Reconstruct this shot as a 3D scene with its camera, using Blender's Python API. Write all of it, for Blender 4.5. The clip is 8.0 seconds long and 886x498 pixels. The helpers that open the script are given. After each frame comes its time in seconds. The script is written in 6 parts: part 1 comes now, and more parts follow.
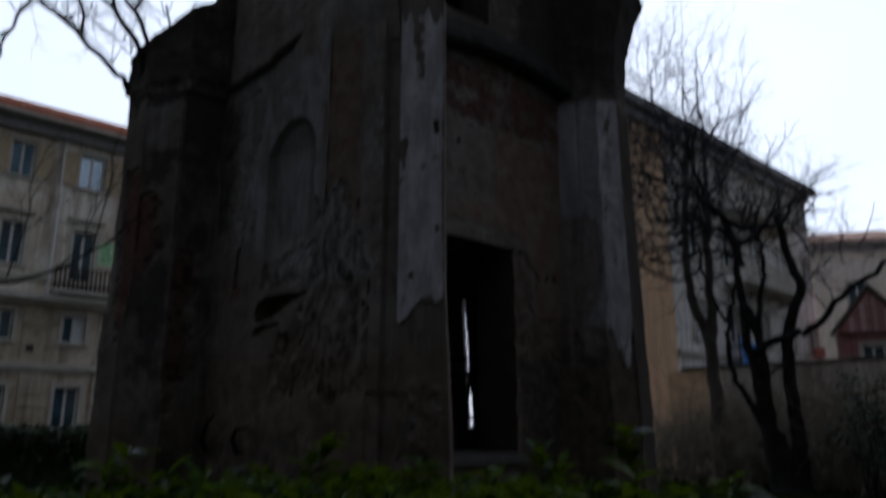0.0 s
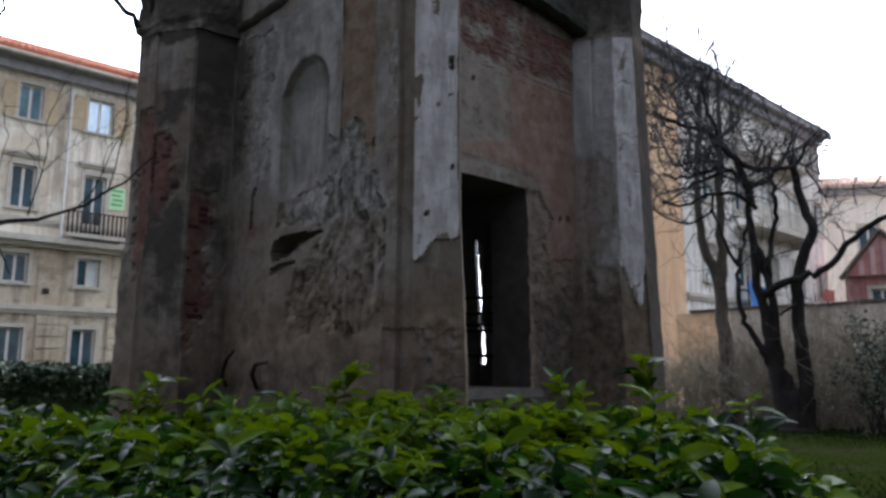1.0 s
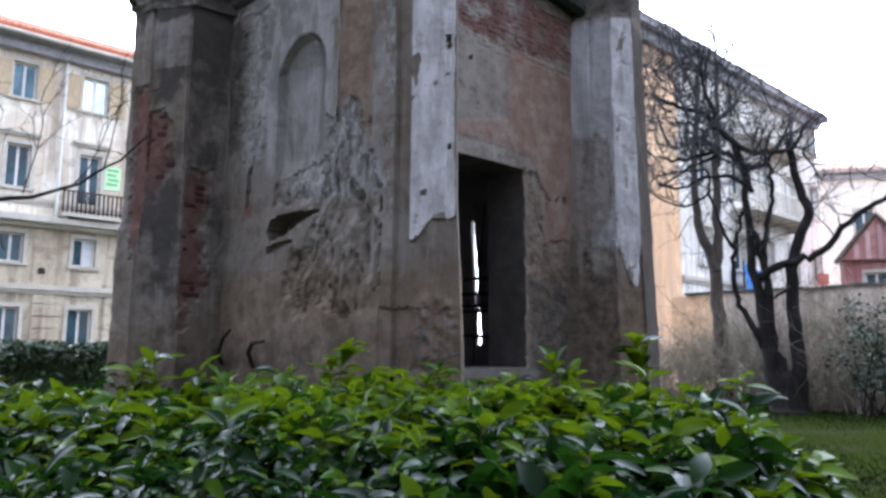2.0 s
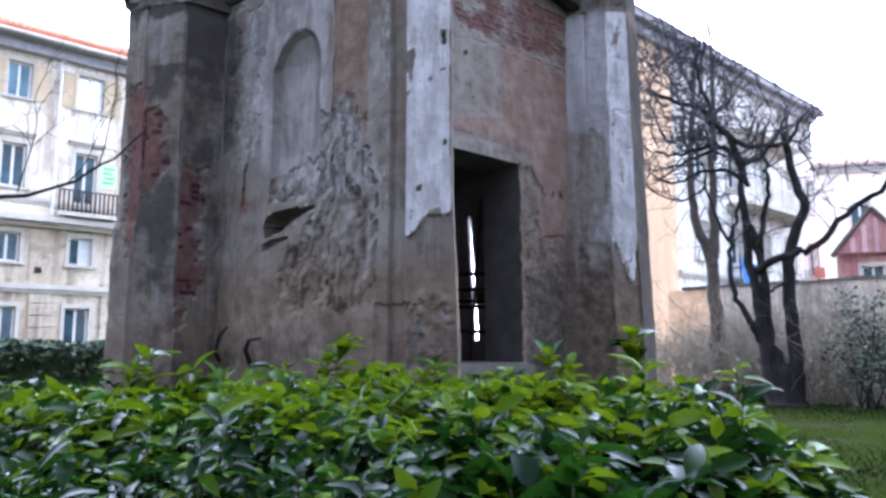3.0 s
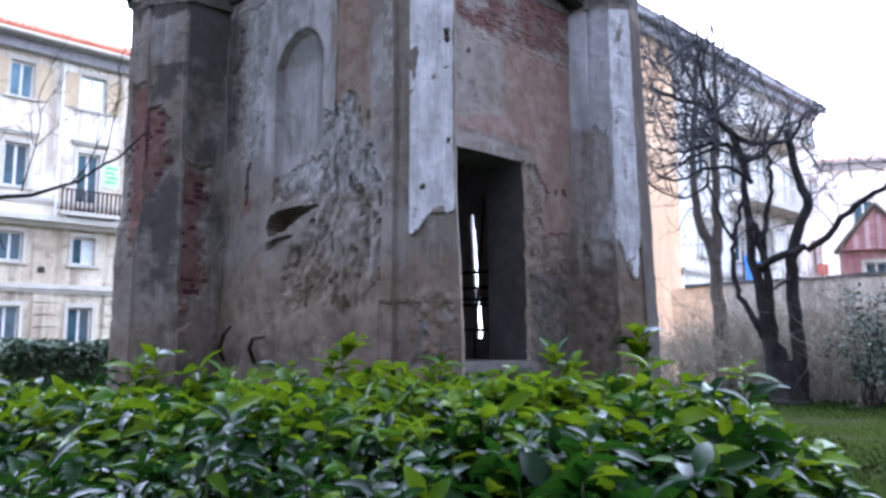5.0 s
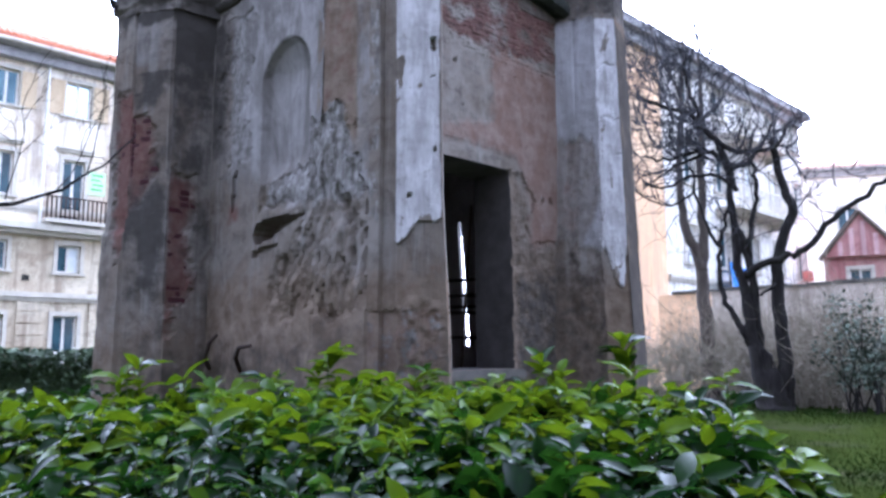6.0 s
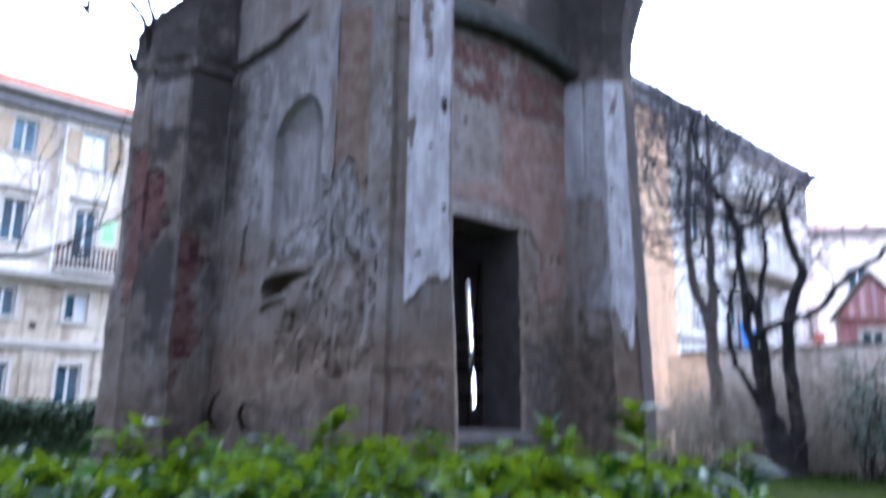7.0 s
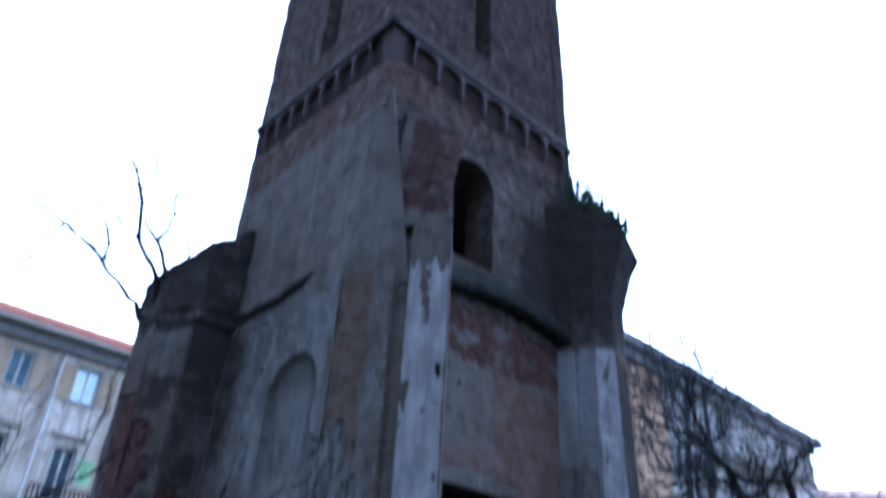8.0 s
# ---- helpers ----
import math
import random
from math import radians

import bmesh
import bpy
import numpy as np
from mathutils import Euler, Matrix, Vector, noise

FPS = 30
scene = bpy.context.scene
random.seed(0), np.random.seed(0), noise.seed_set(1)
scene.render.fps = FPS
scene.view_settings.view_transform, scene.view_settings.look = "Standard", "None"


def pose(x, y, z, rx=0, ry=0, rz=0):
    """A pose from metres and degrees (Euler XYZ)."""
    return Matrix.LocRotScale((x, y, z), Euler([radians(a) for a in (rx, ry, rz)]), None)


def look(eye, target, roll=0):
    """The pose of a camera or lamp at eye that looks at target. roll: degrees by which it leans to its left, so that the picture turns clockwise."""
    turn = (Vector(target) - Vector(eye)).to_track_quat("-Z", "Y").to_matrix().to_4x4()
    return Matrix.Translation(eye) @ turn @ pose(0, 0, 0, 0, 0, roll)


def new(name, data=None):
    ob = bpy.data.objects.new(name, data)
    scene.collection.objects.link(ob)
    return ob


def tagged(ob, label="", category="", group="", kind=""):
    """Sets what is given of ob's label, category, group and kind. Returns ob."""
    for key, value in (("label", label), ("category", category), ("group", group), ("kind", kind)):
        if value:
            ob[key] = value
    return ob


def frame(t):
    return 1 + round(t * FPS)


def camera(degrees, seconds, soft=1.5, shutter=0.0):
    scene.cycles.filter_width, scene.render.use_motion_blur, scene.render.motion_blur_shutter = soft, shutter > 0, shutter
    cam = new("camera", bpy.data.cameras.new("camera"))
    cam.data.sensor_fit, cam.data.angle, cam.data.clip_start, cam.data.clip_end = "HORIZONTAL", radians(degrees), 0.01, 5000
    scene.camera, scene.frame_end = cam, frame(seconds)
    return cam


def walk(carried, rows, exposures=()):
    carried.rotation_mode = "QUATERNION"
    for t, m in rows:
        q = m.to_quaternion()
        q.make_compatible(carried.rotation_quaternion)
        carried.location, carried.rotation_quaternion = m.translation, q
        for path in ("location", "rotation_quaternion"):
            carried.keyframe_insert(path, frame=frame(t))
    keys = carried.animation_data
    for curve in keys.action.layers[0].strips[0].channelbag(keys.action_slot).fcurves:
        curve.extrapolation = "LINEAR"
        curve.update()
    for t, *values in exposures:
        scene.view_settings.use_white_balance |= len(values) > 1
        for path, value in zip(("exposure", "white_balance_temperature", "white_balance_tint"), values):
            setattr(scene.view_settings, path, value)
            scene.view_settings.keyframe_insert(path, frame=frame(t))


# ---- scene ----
cam = camera(62.0, 8.0, soft=3.0, shutter=1.0)
PATH = [
    (0.0, (0.055, 0.022, 1.351), (0.063, 9.749, 3.670), 0.11),
    (0.5, (0.014, 0.002, 1.290), (-0.054, 9.872, 2.900), 0.16),
    (1.0, (-0.006, -0.004, 1.281), (-0.109, 9.868, 2.875), 0.18),
    (1.5, (-0.009, -0.007, 1.269), (-0.070, 9.886, 2.723), 0.57),
    (3.0, (0.006, -0.007, 1.251), (-0.012, 9.907, 2.560), 0.01),
    (3.5, (0.000, 0.000, 1.250), (0.000, 9.917, 2.538), 0.00),
    (4.0, (-0.010, 0.002, 1.256), (-0.091, 9.904, 2.649), -0.07),
    (5.5, (-0.002, -0.008, 1.251), (0.020, 9.914, 2.497), -0.31),
    (6.0, (0.005, -0.009, 1.263), (0.117, 9.895, 2.640), -0.36),
    (6.5, (-0.002, -0.012, 1.267), (0.007, 9.883, 2.715), -0.29),
    (7.0, (-0.000, -0.004, 1.311), (0.005, 9.775, 3.403), 0.69),
    (7.2, (0.012, 0.003, 1.356), (0.147, 9.613, 4.119), 1.60),
    (7.3, (0.017, 0.007, 1.378), (0.188, 9.536, 4.405), 1.78),
    (7.5, (0.029, 0.014, 1.423), (0.123, 9.313, 5.100), 1.79),
    (7.8, (0.032, -0.038, 1.449), (0.002, 8.795, 6.136), 3.17),
    (8.0, (0.034, -0.073, 1.466), (-0.030, 8.503, 6.608), 3.25),
]
EXPOSURES = [(0.0, -1.85, 5500, 13), (0.3, -1.05, 5700, 13), (1.0, 0.58, 5720, 13), (1.7, 1.43, 5550, 15), (3.0, 2.19, 5120, 19), (6.5, 2.19, 4980, 20),
             (7.2, 1.87, 4780, 20), (7.5, 1.56, 4580, 18), (7.8, 1.29, 4380, 17), (8.0, 0.73, 4290, 16)]
walk(cam, [(t, look(e, a, r)) for t, e, a, r in PATH], EXPOSURES)

# ---- world and sun ----
SUN_UP, SUN_TURN = radians(27), radians(8)          # a veiled sun beyond the tower
SUN_WAY = Vector((math.sin(SUN_TURN) * math.cos(SUN_UP), math.cos(SUN_TURN) * math.cos(SUN_UP), math.sin(SUN_UP)))
world = bpy.data.worlds.new("overcast_sky")
scene.world = world
world.use_nodes = True
wt = world.node_tree
wt.nodes.clear()
w_out = wt.nodes.new("ShaderNodeOutputWorld")
w_bg = wt.nodes.new("ShaderNodeBackground")
w_sky = wt.nodes.new("ShaderNodeTexSky")
w_sky.sky_type, w_sky.sun_disc, w_sky.sun_elevation, w_sky.sun_rotation = "NISHITA", False, SUN_UP, SUN_TURN
w_co = wt.nodes.new("ShaderNodeTexCoord")
w_cloud = wt.nodes.new("ShaderNodeTexNoise")
w_cloud.inputs["Scale"].default_value, w_cloud.inputs["Detail"].default_value = 2.2, 4
wt.links.new(w_co.outputs["Generated"], w_cloud.inputs["Vector"])
w_dot = wt.nodes.new("ShaderNodeVectorMath")
w_dot.operation = "DOT_PRODUCT"
w_dot.inputs[1].default_value = SUN_WAY
wt.links.new(w_co.outputs["Generated"], w_dot.inputs[0])
w_glow = wt.nodes.new("ShaderNodeMapRange")          # cloud veil, brighter towards the sun
w_glow.interpolation_type = "SMOOTHSTEP"
for k, x in zip((1, 2, 3, 4), (0.2, 0.8, 6.2, 36.0)):
    w_glow.inputs[k].default_value = x
wt.links.new(w_dot.outputs["Value"], w_glow.inputs[0])
w_ramp = wt.nodes.new("ShaderNodeMapRange")
w_ramp.inputs["To Min"].default_value, w_ramp.inputs["To Max"].default_value = 0.85, 1.15
wt.links.new(w_cloud.outputs["Fac"], w_ramp.inputs["Value"])
w_veil = wt.nodes.new("ShaderNodeMath")
w_veil.operation = "MULTIPLY"
wt.links.new(w_glow.outputs[0], w_veil.inputs[0])
wt.links.new(w_ramp.outputs["Result"], w_veil.inputs[1])
w_tint = wt.nodes.new("ShaderNodeVectorMath")
w_tint.operation = "SCALE"
w_tint.inputs[0].default_value = (0.97, 0.985, 1.0)
wt.links.new(w_veil.outputs[0], w_tint.inputs["Scale"])
w_mix = wt.nodes.new("ShaderNodeMix")
w_mix.data_type = "RGBA"
w_mix.inputs[0].default_value = 0.85
wt.links.new(w_sky.outputs[0], w_mix.inputs[6])
wt.links.new(w_tint.outputs[0], w_mix.inputs[7])
wt.links.new(w_mix.outputs[2], w_bg.inputs["Color"])
w_bg.inputs["Strength"].default_value = 0.12
wt.links.new(w_bg.outputs[0], w_out.inputs[0])

sun = new("sun", bpy.data.lights.new("sun", "SUN"))
sun.data.energy, sun.data.angle, sun.data.color = 0.9, radians(15), (1.0, 0.93, 0.84)
sun.matrix_world = look(SUN_WAY * 60, (0, 0, 0))

# ---- directions of the place: along the doorway wall, and square to it ----
UX, UY = 0.731, 0.682
U, V = Vector((UX, UY, 0)), Vector((-UY, UX, 0))
NEAR = Vector((-0.732, 6.10, 0))          # near corner of the tower shaft
SIDE = 2.96                                # side of the shaft
SIDE_U = 3.1                               # its side along the doorway


# ---- materials ----
class Nodes:
    """A small helper to write node materials in short lines."""

    def __init__(self, name):
        self.m = bpy.data.materials.new(name)
        self.m.use_nodes = True
        self.t = self.m.node_tree
        self.b = self.t.nodes["Principled BSDF"]
        self.co = self.t.nodes.new("ShaderNodeTexCoord").outputs["Object"]

    def put(self, sock, value):
        if isinstance(value, bpy.types.NodeSocket):
            self.t.links.new(value, sock)
        else:
            sock.default_value = (*value, 1) if isinstance(value, tuple) and len(value) == 3 and sock.type == "RGBA" else value

    def stretch(self, x, y, z):
        n = self.t.nodes.new("ShaderNodeMapping")
        self.put(n.inputs[0], self.co)
        n.inputs["Scale"].default_value = (x, y, z)
        return n.outputs[0]

    def noise(self, scale, detail=4.0, rough=0.55, co=None, warp=0.0):
        n = self.t.nodes.new("ShaderNodeTexNoise")
        self.put(n.inputs["Vector"], co or self.co)
        n.inputs["Scale"].default_value, n.inputs["Detail"].default_value, n.inputs["Roughness"].default_value = scale, detail, rough
        n.inputs["Distortion"].default_value = warp
        return n.outputs["Fac"]

    def step(self, value, low, high, to0=0.0, to1=1.0):
        n = self.t.nodes.new("ShaderNodeMapRange")
        n.interpolation_type = "SMOOTHSTEP"
        self.put(n.inputs[0], value)
        for k, x in zip((1, 2, 3, 4), (low, high, to0, to1)):
            n.inputs[k].default_value = x
        return n.outputs[0]

    def math(self, op, a, b=0.0):
        n = self.t.nodes.new("ShaderNodeMath")
        n.operation = op
        self.put(n.inputs[0], a)
        self.put(n.inputs[1], b)
        return n.outputs[0]

    def mix(self, fac, a, b):
        n = self.t.nodes.new("ShaderNodeMix")
        n.data_type = "RGBA"
        self.put(n.inputs[0], fac)
        self.put(n.inputs[6], a)
        self.put(n.inputs[7], b)
        return n.outputs[2]

    def attr(self, name):
        n = self.t.nodes.new("ShaderNodeAttribute")
        n.attribute_name = name
        return n.outputs["Fac"]

    def own(self, island=False):
        if island:
            return self.t.nodes.new("ShaderNodeNewGeometry").outputs["Random Per Island"]
        return self.t.nodes.new("ShaderNodeObjectInfo").outputs["Random"]

    def done(self, colour, rough=0.85, bump=None, strength=0.4, distance=0.01, metal=0.0, **more):
        self.put(self.b.inputs["Base Color"], colour)
        self.put(self.b.inputs["Roughness"], rough)
        self.put(self.b.inputs["Metallic"], metal)
        for k, v in more.items():
            self.put(self.b.inputs[k.replace("_", " ")], v)
        if bump is not None:
            n = self.t.nodes.new("ShaderNodeBump")
            n.inputs["Strength"].default_value, n.inputs["Distance"].default_value = strength, distance
            self.put(n.inputs["Height"], bump)
            self.t.links.new(n.outputs[0], self.b.inputs["Normal"])
        return self.m


def make_plaster():
    """Old grey-brown stucco; the attributes white, rough, red and pink say where another coat shows, the dark one marks
    damp stains and painted shade.
    """
    g = Nodes("weathered_plaster")
    big, mid, fine = g.noise(0.9, 5, 0.6, None, 0.5), g.noise(5, 6, 0.68), g.noise(45, 5, 0.7)
    streak = g.noise(1.0, 6, 0.65, g.stretch(7, 7, 0.55), 0.6)
    drip = g.noise(1.0, 4, 0.5, g.stretch(22, 22, 0.5), 0.2)
    col = g.mix(g.step(big, 0.38, 0.62), (0.14, 0.116, 0.096), (0.2, 0.179, 0.162))
    col = g.mix(g.math("MULTIPLY", g.step(g.noise(2.3, 6, 0.7, None, 0.8), 0.52, 0.66), 0.75), col, (0.085, 0.070, 0.058))
    col = g.mix(g.math("MULTIPLY", g.step(mid, 0.48, 0.7), 0.7), col, (0.082, 0.074, 0.067))
    col = g.mix(g.math("MULTIPLY", g.step(streak, 0.52, 0.7), 0.65), col, (0.235, 0.222, 0.212))
    col = g.mix(g.math("MULTIPLY", g.step(drip, 0.58, 0.72), 0.35), col, (0.06, 0.055, 0.052))
    edge = g.math("MULTIPLY", g.math("SUBTRACT", g.noise(7, 6, 0.7), 0.5), 1.1)

    def coat(name, colour, col, low=0.42, high=0.55, amount=1.0):
        f = g.step(g.math("ADD", g.attr(name), edge), low, high)
        return g.mix(g.math("MULTIPLY", f, amount), col, colour)

    pale = g.mix(g.step(g.noise(2.2, 6, 0.68, g.stretch(1.5, 1.5, 0.6), 0.5), 0.4, 0.64), (0.14, 0.13, 0.124), (0.25, 0.236, 0.232))
    pale = g.mix(g.math("MULTIPLY", g.step(drip, 0.55, 0.7), 0.4), pale, (0.12, 0.11, 0.105))
    col = coat("pale", pale, col, 0.1, 0.9)
    col = coat("wash", g.mix(g.step(g.noise(2.0, 6, 0.66, g.stretch(2.2, 2.2, 0.5), 0.5), 0.36, 0.66), (0.235, 0.227, 0.233), (0.36, 0.353, 0.37)), col, 0.2, 0.8)
    col = coat("earth", g.mix(g.step(mid, 0.35, 0.65), (0.105, 0.078, 0.057), (0.178, 0.14, 0.108)), col, 0.2, 0.8, 0.9)
    col = coat("pink", g.mix(g.step(mid, 0.4, 0.65), (0.15, 0.098, 0.078), (0.2, 0.15, 0.128)), col, 0.3, 0.75, 0.9)
    col = coat("rough", g.mix(g.step(g.noise(5, 6, 0.72, g.stretch(2.6, 2.6, 0.8), 0.9), 0.38, 0.62), (0.115, 0.105, 0.097), (0.265, 0.254, 0.246)), col)
    col = coat("red", g.mix(g.step(g.noise(11, 5, 0.7), 0.35, 0.7), (0.092, 0.04, 0.035), (0.128, 0.074, 0.062)), col, 0.34, 0.78, 0.85)
    # dark coat: damp stains, and shade painted into corners and recesses
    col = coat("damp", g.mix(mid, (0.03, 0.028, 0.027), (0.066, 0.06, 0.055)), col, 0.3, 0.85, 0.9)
    chips = g.step(g.noise(9, 6, 0.72), 0.56, 0.66)
    lime = g.mix(g.step(g.noise(3, 5, 0.65, g.stretch(2.5, 2.5, 0.7)), 0.38, 0.66), (0.33, 0.318, 0.325), (0.5, 0.49, 0.51))
    lime = g.mix(g.math("MULTIPLY", chips, 0.55), lime, (0.24, 0.22, 0.205))
    lime = g.mix(g.math("MULTIPLY", g.step(drip, 0.6, 0.72), 0.45), lime, (0.2, 0.19, 0.185))
    col = coat("white", lime, col, 0.44, 0.5)
    return g.done(col, g.step(fine, 0.2, 0.8, 0.8, 0.97), g.math("ADD", g.math("MULTIPLY", mid, 0.8), g.math("MULTIPLY", fine, 0.5)), 0.7, 0.02, Specular_IOR_Level=0.0)


def make_plain(name, a, b, scale=8.0, rough=0.85, bump=0.3, dist=0.01, metal=0.0, own=False, gloss=0.15):
    g = Nodes(name)
    n1, n2 = g.noise(scale, 5, 0.6), g.noise(scale * 7, 4, 0.65)
    col = g.mix(g.step(n1, 0.3, 0.7), a, b)
    col = g.mix(g.math("MULTIPLY", g.step(n2, 0.5, 0.8), 0.35), col, tuple(x * 0.55 for x in a))
    if own:
        col = g.mix(g.math("MULTIPLY", g.own(), 0.5), col, tuple(x * 0.5 for x in a))
    return g.done(col, rough, g.math("ADD", n1, g.math("MULTIPLY", n2, 0.4)), bump, dist, metal, Specular_IOR_Level=gloss)


def make_facade(name, a, b, stain):
    g = Nodes(name)
    n1 = g.noise(0.45, 6, 0.65)
    run = g.noise(1.0, 6, 0.65, g.stretch(2.6, 2.6, 0.16), 0.4)
    col = g.mix(g.step(n1, 0.42, 0.58), a, b)
    col = g.mix(g.math("MULTIPLY", g.step(run, 0.47, 0.64), 0.65), col, stain)
    col = g.mix(g.math("MULTIPLY", g.step(g.noise(1.7, 7, 0.78, None, 0.5), 0.5, 0.64), 0.6), col, stain)
    col = g.mix(g.math("MULTIPLY", g.step(g.noise(7, 5, 0.7), 0.55, 0.7), 0.3), col, stain)
    return g.done(col, 0.9, g.noise(20, 4), 0.3, 0.01, Specular_IOR_Level=0.0)


def make_leaf(name, island, old, young, gloss=0.2, smooth=0.2):
    """Leathery leaf: a soft gloss, and light that shines through from behind."""
    g = Nodes(name)
    r = g.own(island)
    col = g.mix(g.step(r, 0.1, 0.95), old, young)
    col = g.mix(g.math("MULTIPLY", g.step(g.noise(30, 3), 0.4, 0.7), 0.2), col, tuple(x * 1.5 for x in young))
    g.done(col, g.step(r, 0.0, 1.0, smooth, smooth + 0.16), g.noise(60, 3), 0.12, 0.003, Specular_IOR_Level=gloss)
    glow = g.t.nodes.new("ShaderNodeBsdfTranslucent")
    g.put(glow.inputs["Color"], g.mix(0.5, col, tuple(min(1, x * k) for x, k in zip(young, (2.2, 1.8, 0.6)))))
    both = g.t.nodes.new("ShaderNodeMixShader")
    both.inputs[0].default_value = 0.38
    g.t.links.new(g.b.outputs[0], both.inputs[1])
    g.t.links.new(glow.outputs[0], both.inputs[2])
    g.t.links.new(both.outputs[0], g.t.nodes["Material Output"].inputs["Surface"])
    return g.m


def make_bark(name, a, b, moss):
    g = Nodes(name)
    n = g.noise(9, 6, 0.7, g.stretch(1, 1, 0.25))
    col = g.mix(g.step(n, 0.3, 0.7), a, b)
    col = g.mix(g.math("MULTIPLY", g.step(g.noise(3, 4), 0.55, 0.75), 0.5), col, moss)
    return g.done(col, 0.95, n, 0.8, 0.03, Specular_IOR_Level=0.08)


def make_glass(name, tint):
    g = Nodes(name)
    col = g.mix(g.step(g.noise(1.3, 3), 0.4, 0.6), tint, tuple(x * 0.5 for x in tint))
    return g.done(col, 0.06, g.noise(2.0, 2), 0.05, 0.02, Specular_IOR_Level=0.4)


def make_lawn():
    g = Nodes("lawn_soil")
    n1, n2 = g.noise(0.6, 6, 0.65), g.noise(9, 6, 0.7)
    col = g.mix(g.step(n2, 0.3, 0.7), (0.013, 0.019, 0.004), (0.021, 0.027, 0.006))
    col = g.mix(g.step(n1, 0.5, 0.66), col, (0.026, 0.026, 0.014))
    return g.done(col, 0.95, n2, 0.9, 0.06, Specular_IOR_Level=0.0)


PLASTER = make_plaster()
BRICK = make_plain("old_red_brick", (0.066, 0.02, 0.025), (0.042, 0.019, 0.023), 9, 0.93, 0.6, 0.012, own=True)
STONE = make_plain("grey_stone", (0.115, 0.107, 0.096), (0.07, 0.066, 0.06), 6, 0.9, 0.6, 0.02)
BAND = make_plain("brown_terracotta", (0.098, 0.073, 0.071), (0.072, 0.06, 0.06), 5, 0.9, 0.5, 0.02)
PALE_BAND = make_plain("pale_terracotta", (0.145, 0.118, 0.113), (0.095, 0.08, 0.08), 5, 0.9, 0.5, 0.02)
DARK_ARCH_STONE = make_plain("dark_arch_stone", (0.034, 0.036, 0.029), (0.018, 0.019, 0.018), 7, 0.95, 0.8, 0.03)
INNER = make_plain("dim_inner_plaster", (0.3, 0.28, 0.265), (0.2, 0.185, 0.18), 3, 0.95, 0.4)
# near-black colour standing in for shade inside rooms and the vent
DARK = make_plain("interior_shade", (0.05, 0.046, 0.042), (0.03, 0.028, 0.026), 3, 0.95, 0.4)
REVEAL_STONE = make_plain("dark_reveal_stone", (0.1, 0.093, 0.092), (0.062, 0.058, 0.058), 4, 0.95, 0.6, 0.015)
OLD_WOOD = make_plain("old_timber", (0.07, 0.045, 0.03), (0.04, 0.028, 0.02), 14, 0.85, 0.5)
IRON = make_plain("rusty_iron", (0.06, 0.038, 0.03), (0.03, 0.026, 0.025), 25, 0.7, 0.4, 0.005, 0.6)
CREAM = make_facade("cream_facade", (0.66, 0.57, 0.45), (0.84, 0.78, 0.67), (0.33, 0.25, 0.19))
# ochre-grey render of the lower floors, with the ledge's shade in its colour
SHADED_RENDER = make_facade("shaded_ochre_render", (0.46, 0.38, 0.28), (0.6, 0.53, 0.41), (0.21, 0.16, 0.12))
WHITE_FACADE = make_facade("white_facade", (0.72, 0.68, 0.62), (0.8, 0.77, 0.73), (0.46, 0.41, 0.36))
ORANGE = make_facade("orange_facade", (0.74, 0.48, 0.29), (0.8, 0.57, 0.37), (0.55, 0.38, 0.26))
PALE_ORANGE = make_facade("pale_orange_facade", (0.86, 0.75, 0.63), (0.88, 0.8, 0.7), (0.72, 0.6, 0.5))
PINK_PALE = make_facade("pale_pink_boards", (0.54, 0.33, 0.33), (0.62, 0.43, 0.42), (0.36, 0.22, 0.22))
PINK_RED = make_facade("red_facade", (0.42, 0.19, 0.18), (0.48, 0.27, 0.25), (0.26, 0.12, 0.12))
TRIM = make_plain("stone_trim", (0.56, 0.52, 0.45), (0.46, 0.42, 0.36), 3, 0.85)
TILES = make_plain("terracotta_tiles", (0.50, 0.17, 0.09), (0.38, 0.13, 0.07), 2.5, 0.85, 0.4, 0.02, own=True)
# paler than the other roof tiles
PALE_TILES = make_plain("pale_clay_tiles", (0.72, 0.5, 0.4), (0.62, 0.4, 0.31), 2.5, 0.85, 0.4, 0.02)
GREY_TILES = make_plain("grey_brown_tiles", (0.24, 0.215, 0.215), (0.16, 0.148, 0.15), 2.5, 0.85, 0.4, 0.02)
EAVES = make_plain("dark_eaves", (0.13, 0.10, 0.08), (0.09, 0.07, 0.06), 4)
DULL_EAVES = make_plain("weathered_eaves", (0.36, 0.345, 0.35), (0.27, 0.26, 0.265), 4)
PALE_EAVES = make_plain("grey_eaves", (0.42, 0.38, 0.36), (0.34, 0.31, 0.3), 4)
SHUTTER = make_plain("painted_shutter", (0.62, 0.5, 0.34), (0.52, 0.4, 0.26), 5, 0.7)
RAIL_WHITE = make_plain("pale_rail", (0.68, 0.64, 0.57), (0.58, 0.53, 0.46), 5, 0.7)
FRAME_WHITE = make_plain("white_paint", (0.75, 0.73, 0.70), (0.66, 0.64, 0.60), 6, 0.5)
PANE = make_glass("window_glass", (0.03, 0.075, 0.10))
# pale metal base puts the sky's brightness into the top panes
SKY_PANE = make_plain("pale_metal_sky_pane", (0.72, 0.8, 0.86), (0.5, 0.62, 0.7), 1.2, 0.08, 0.03, 0.01, 0.85)
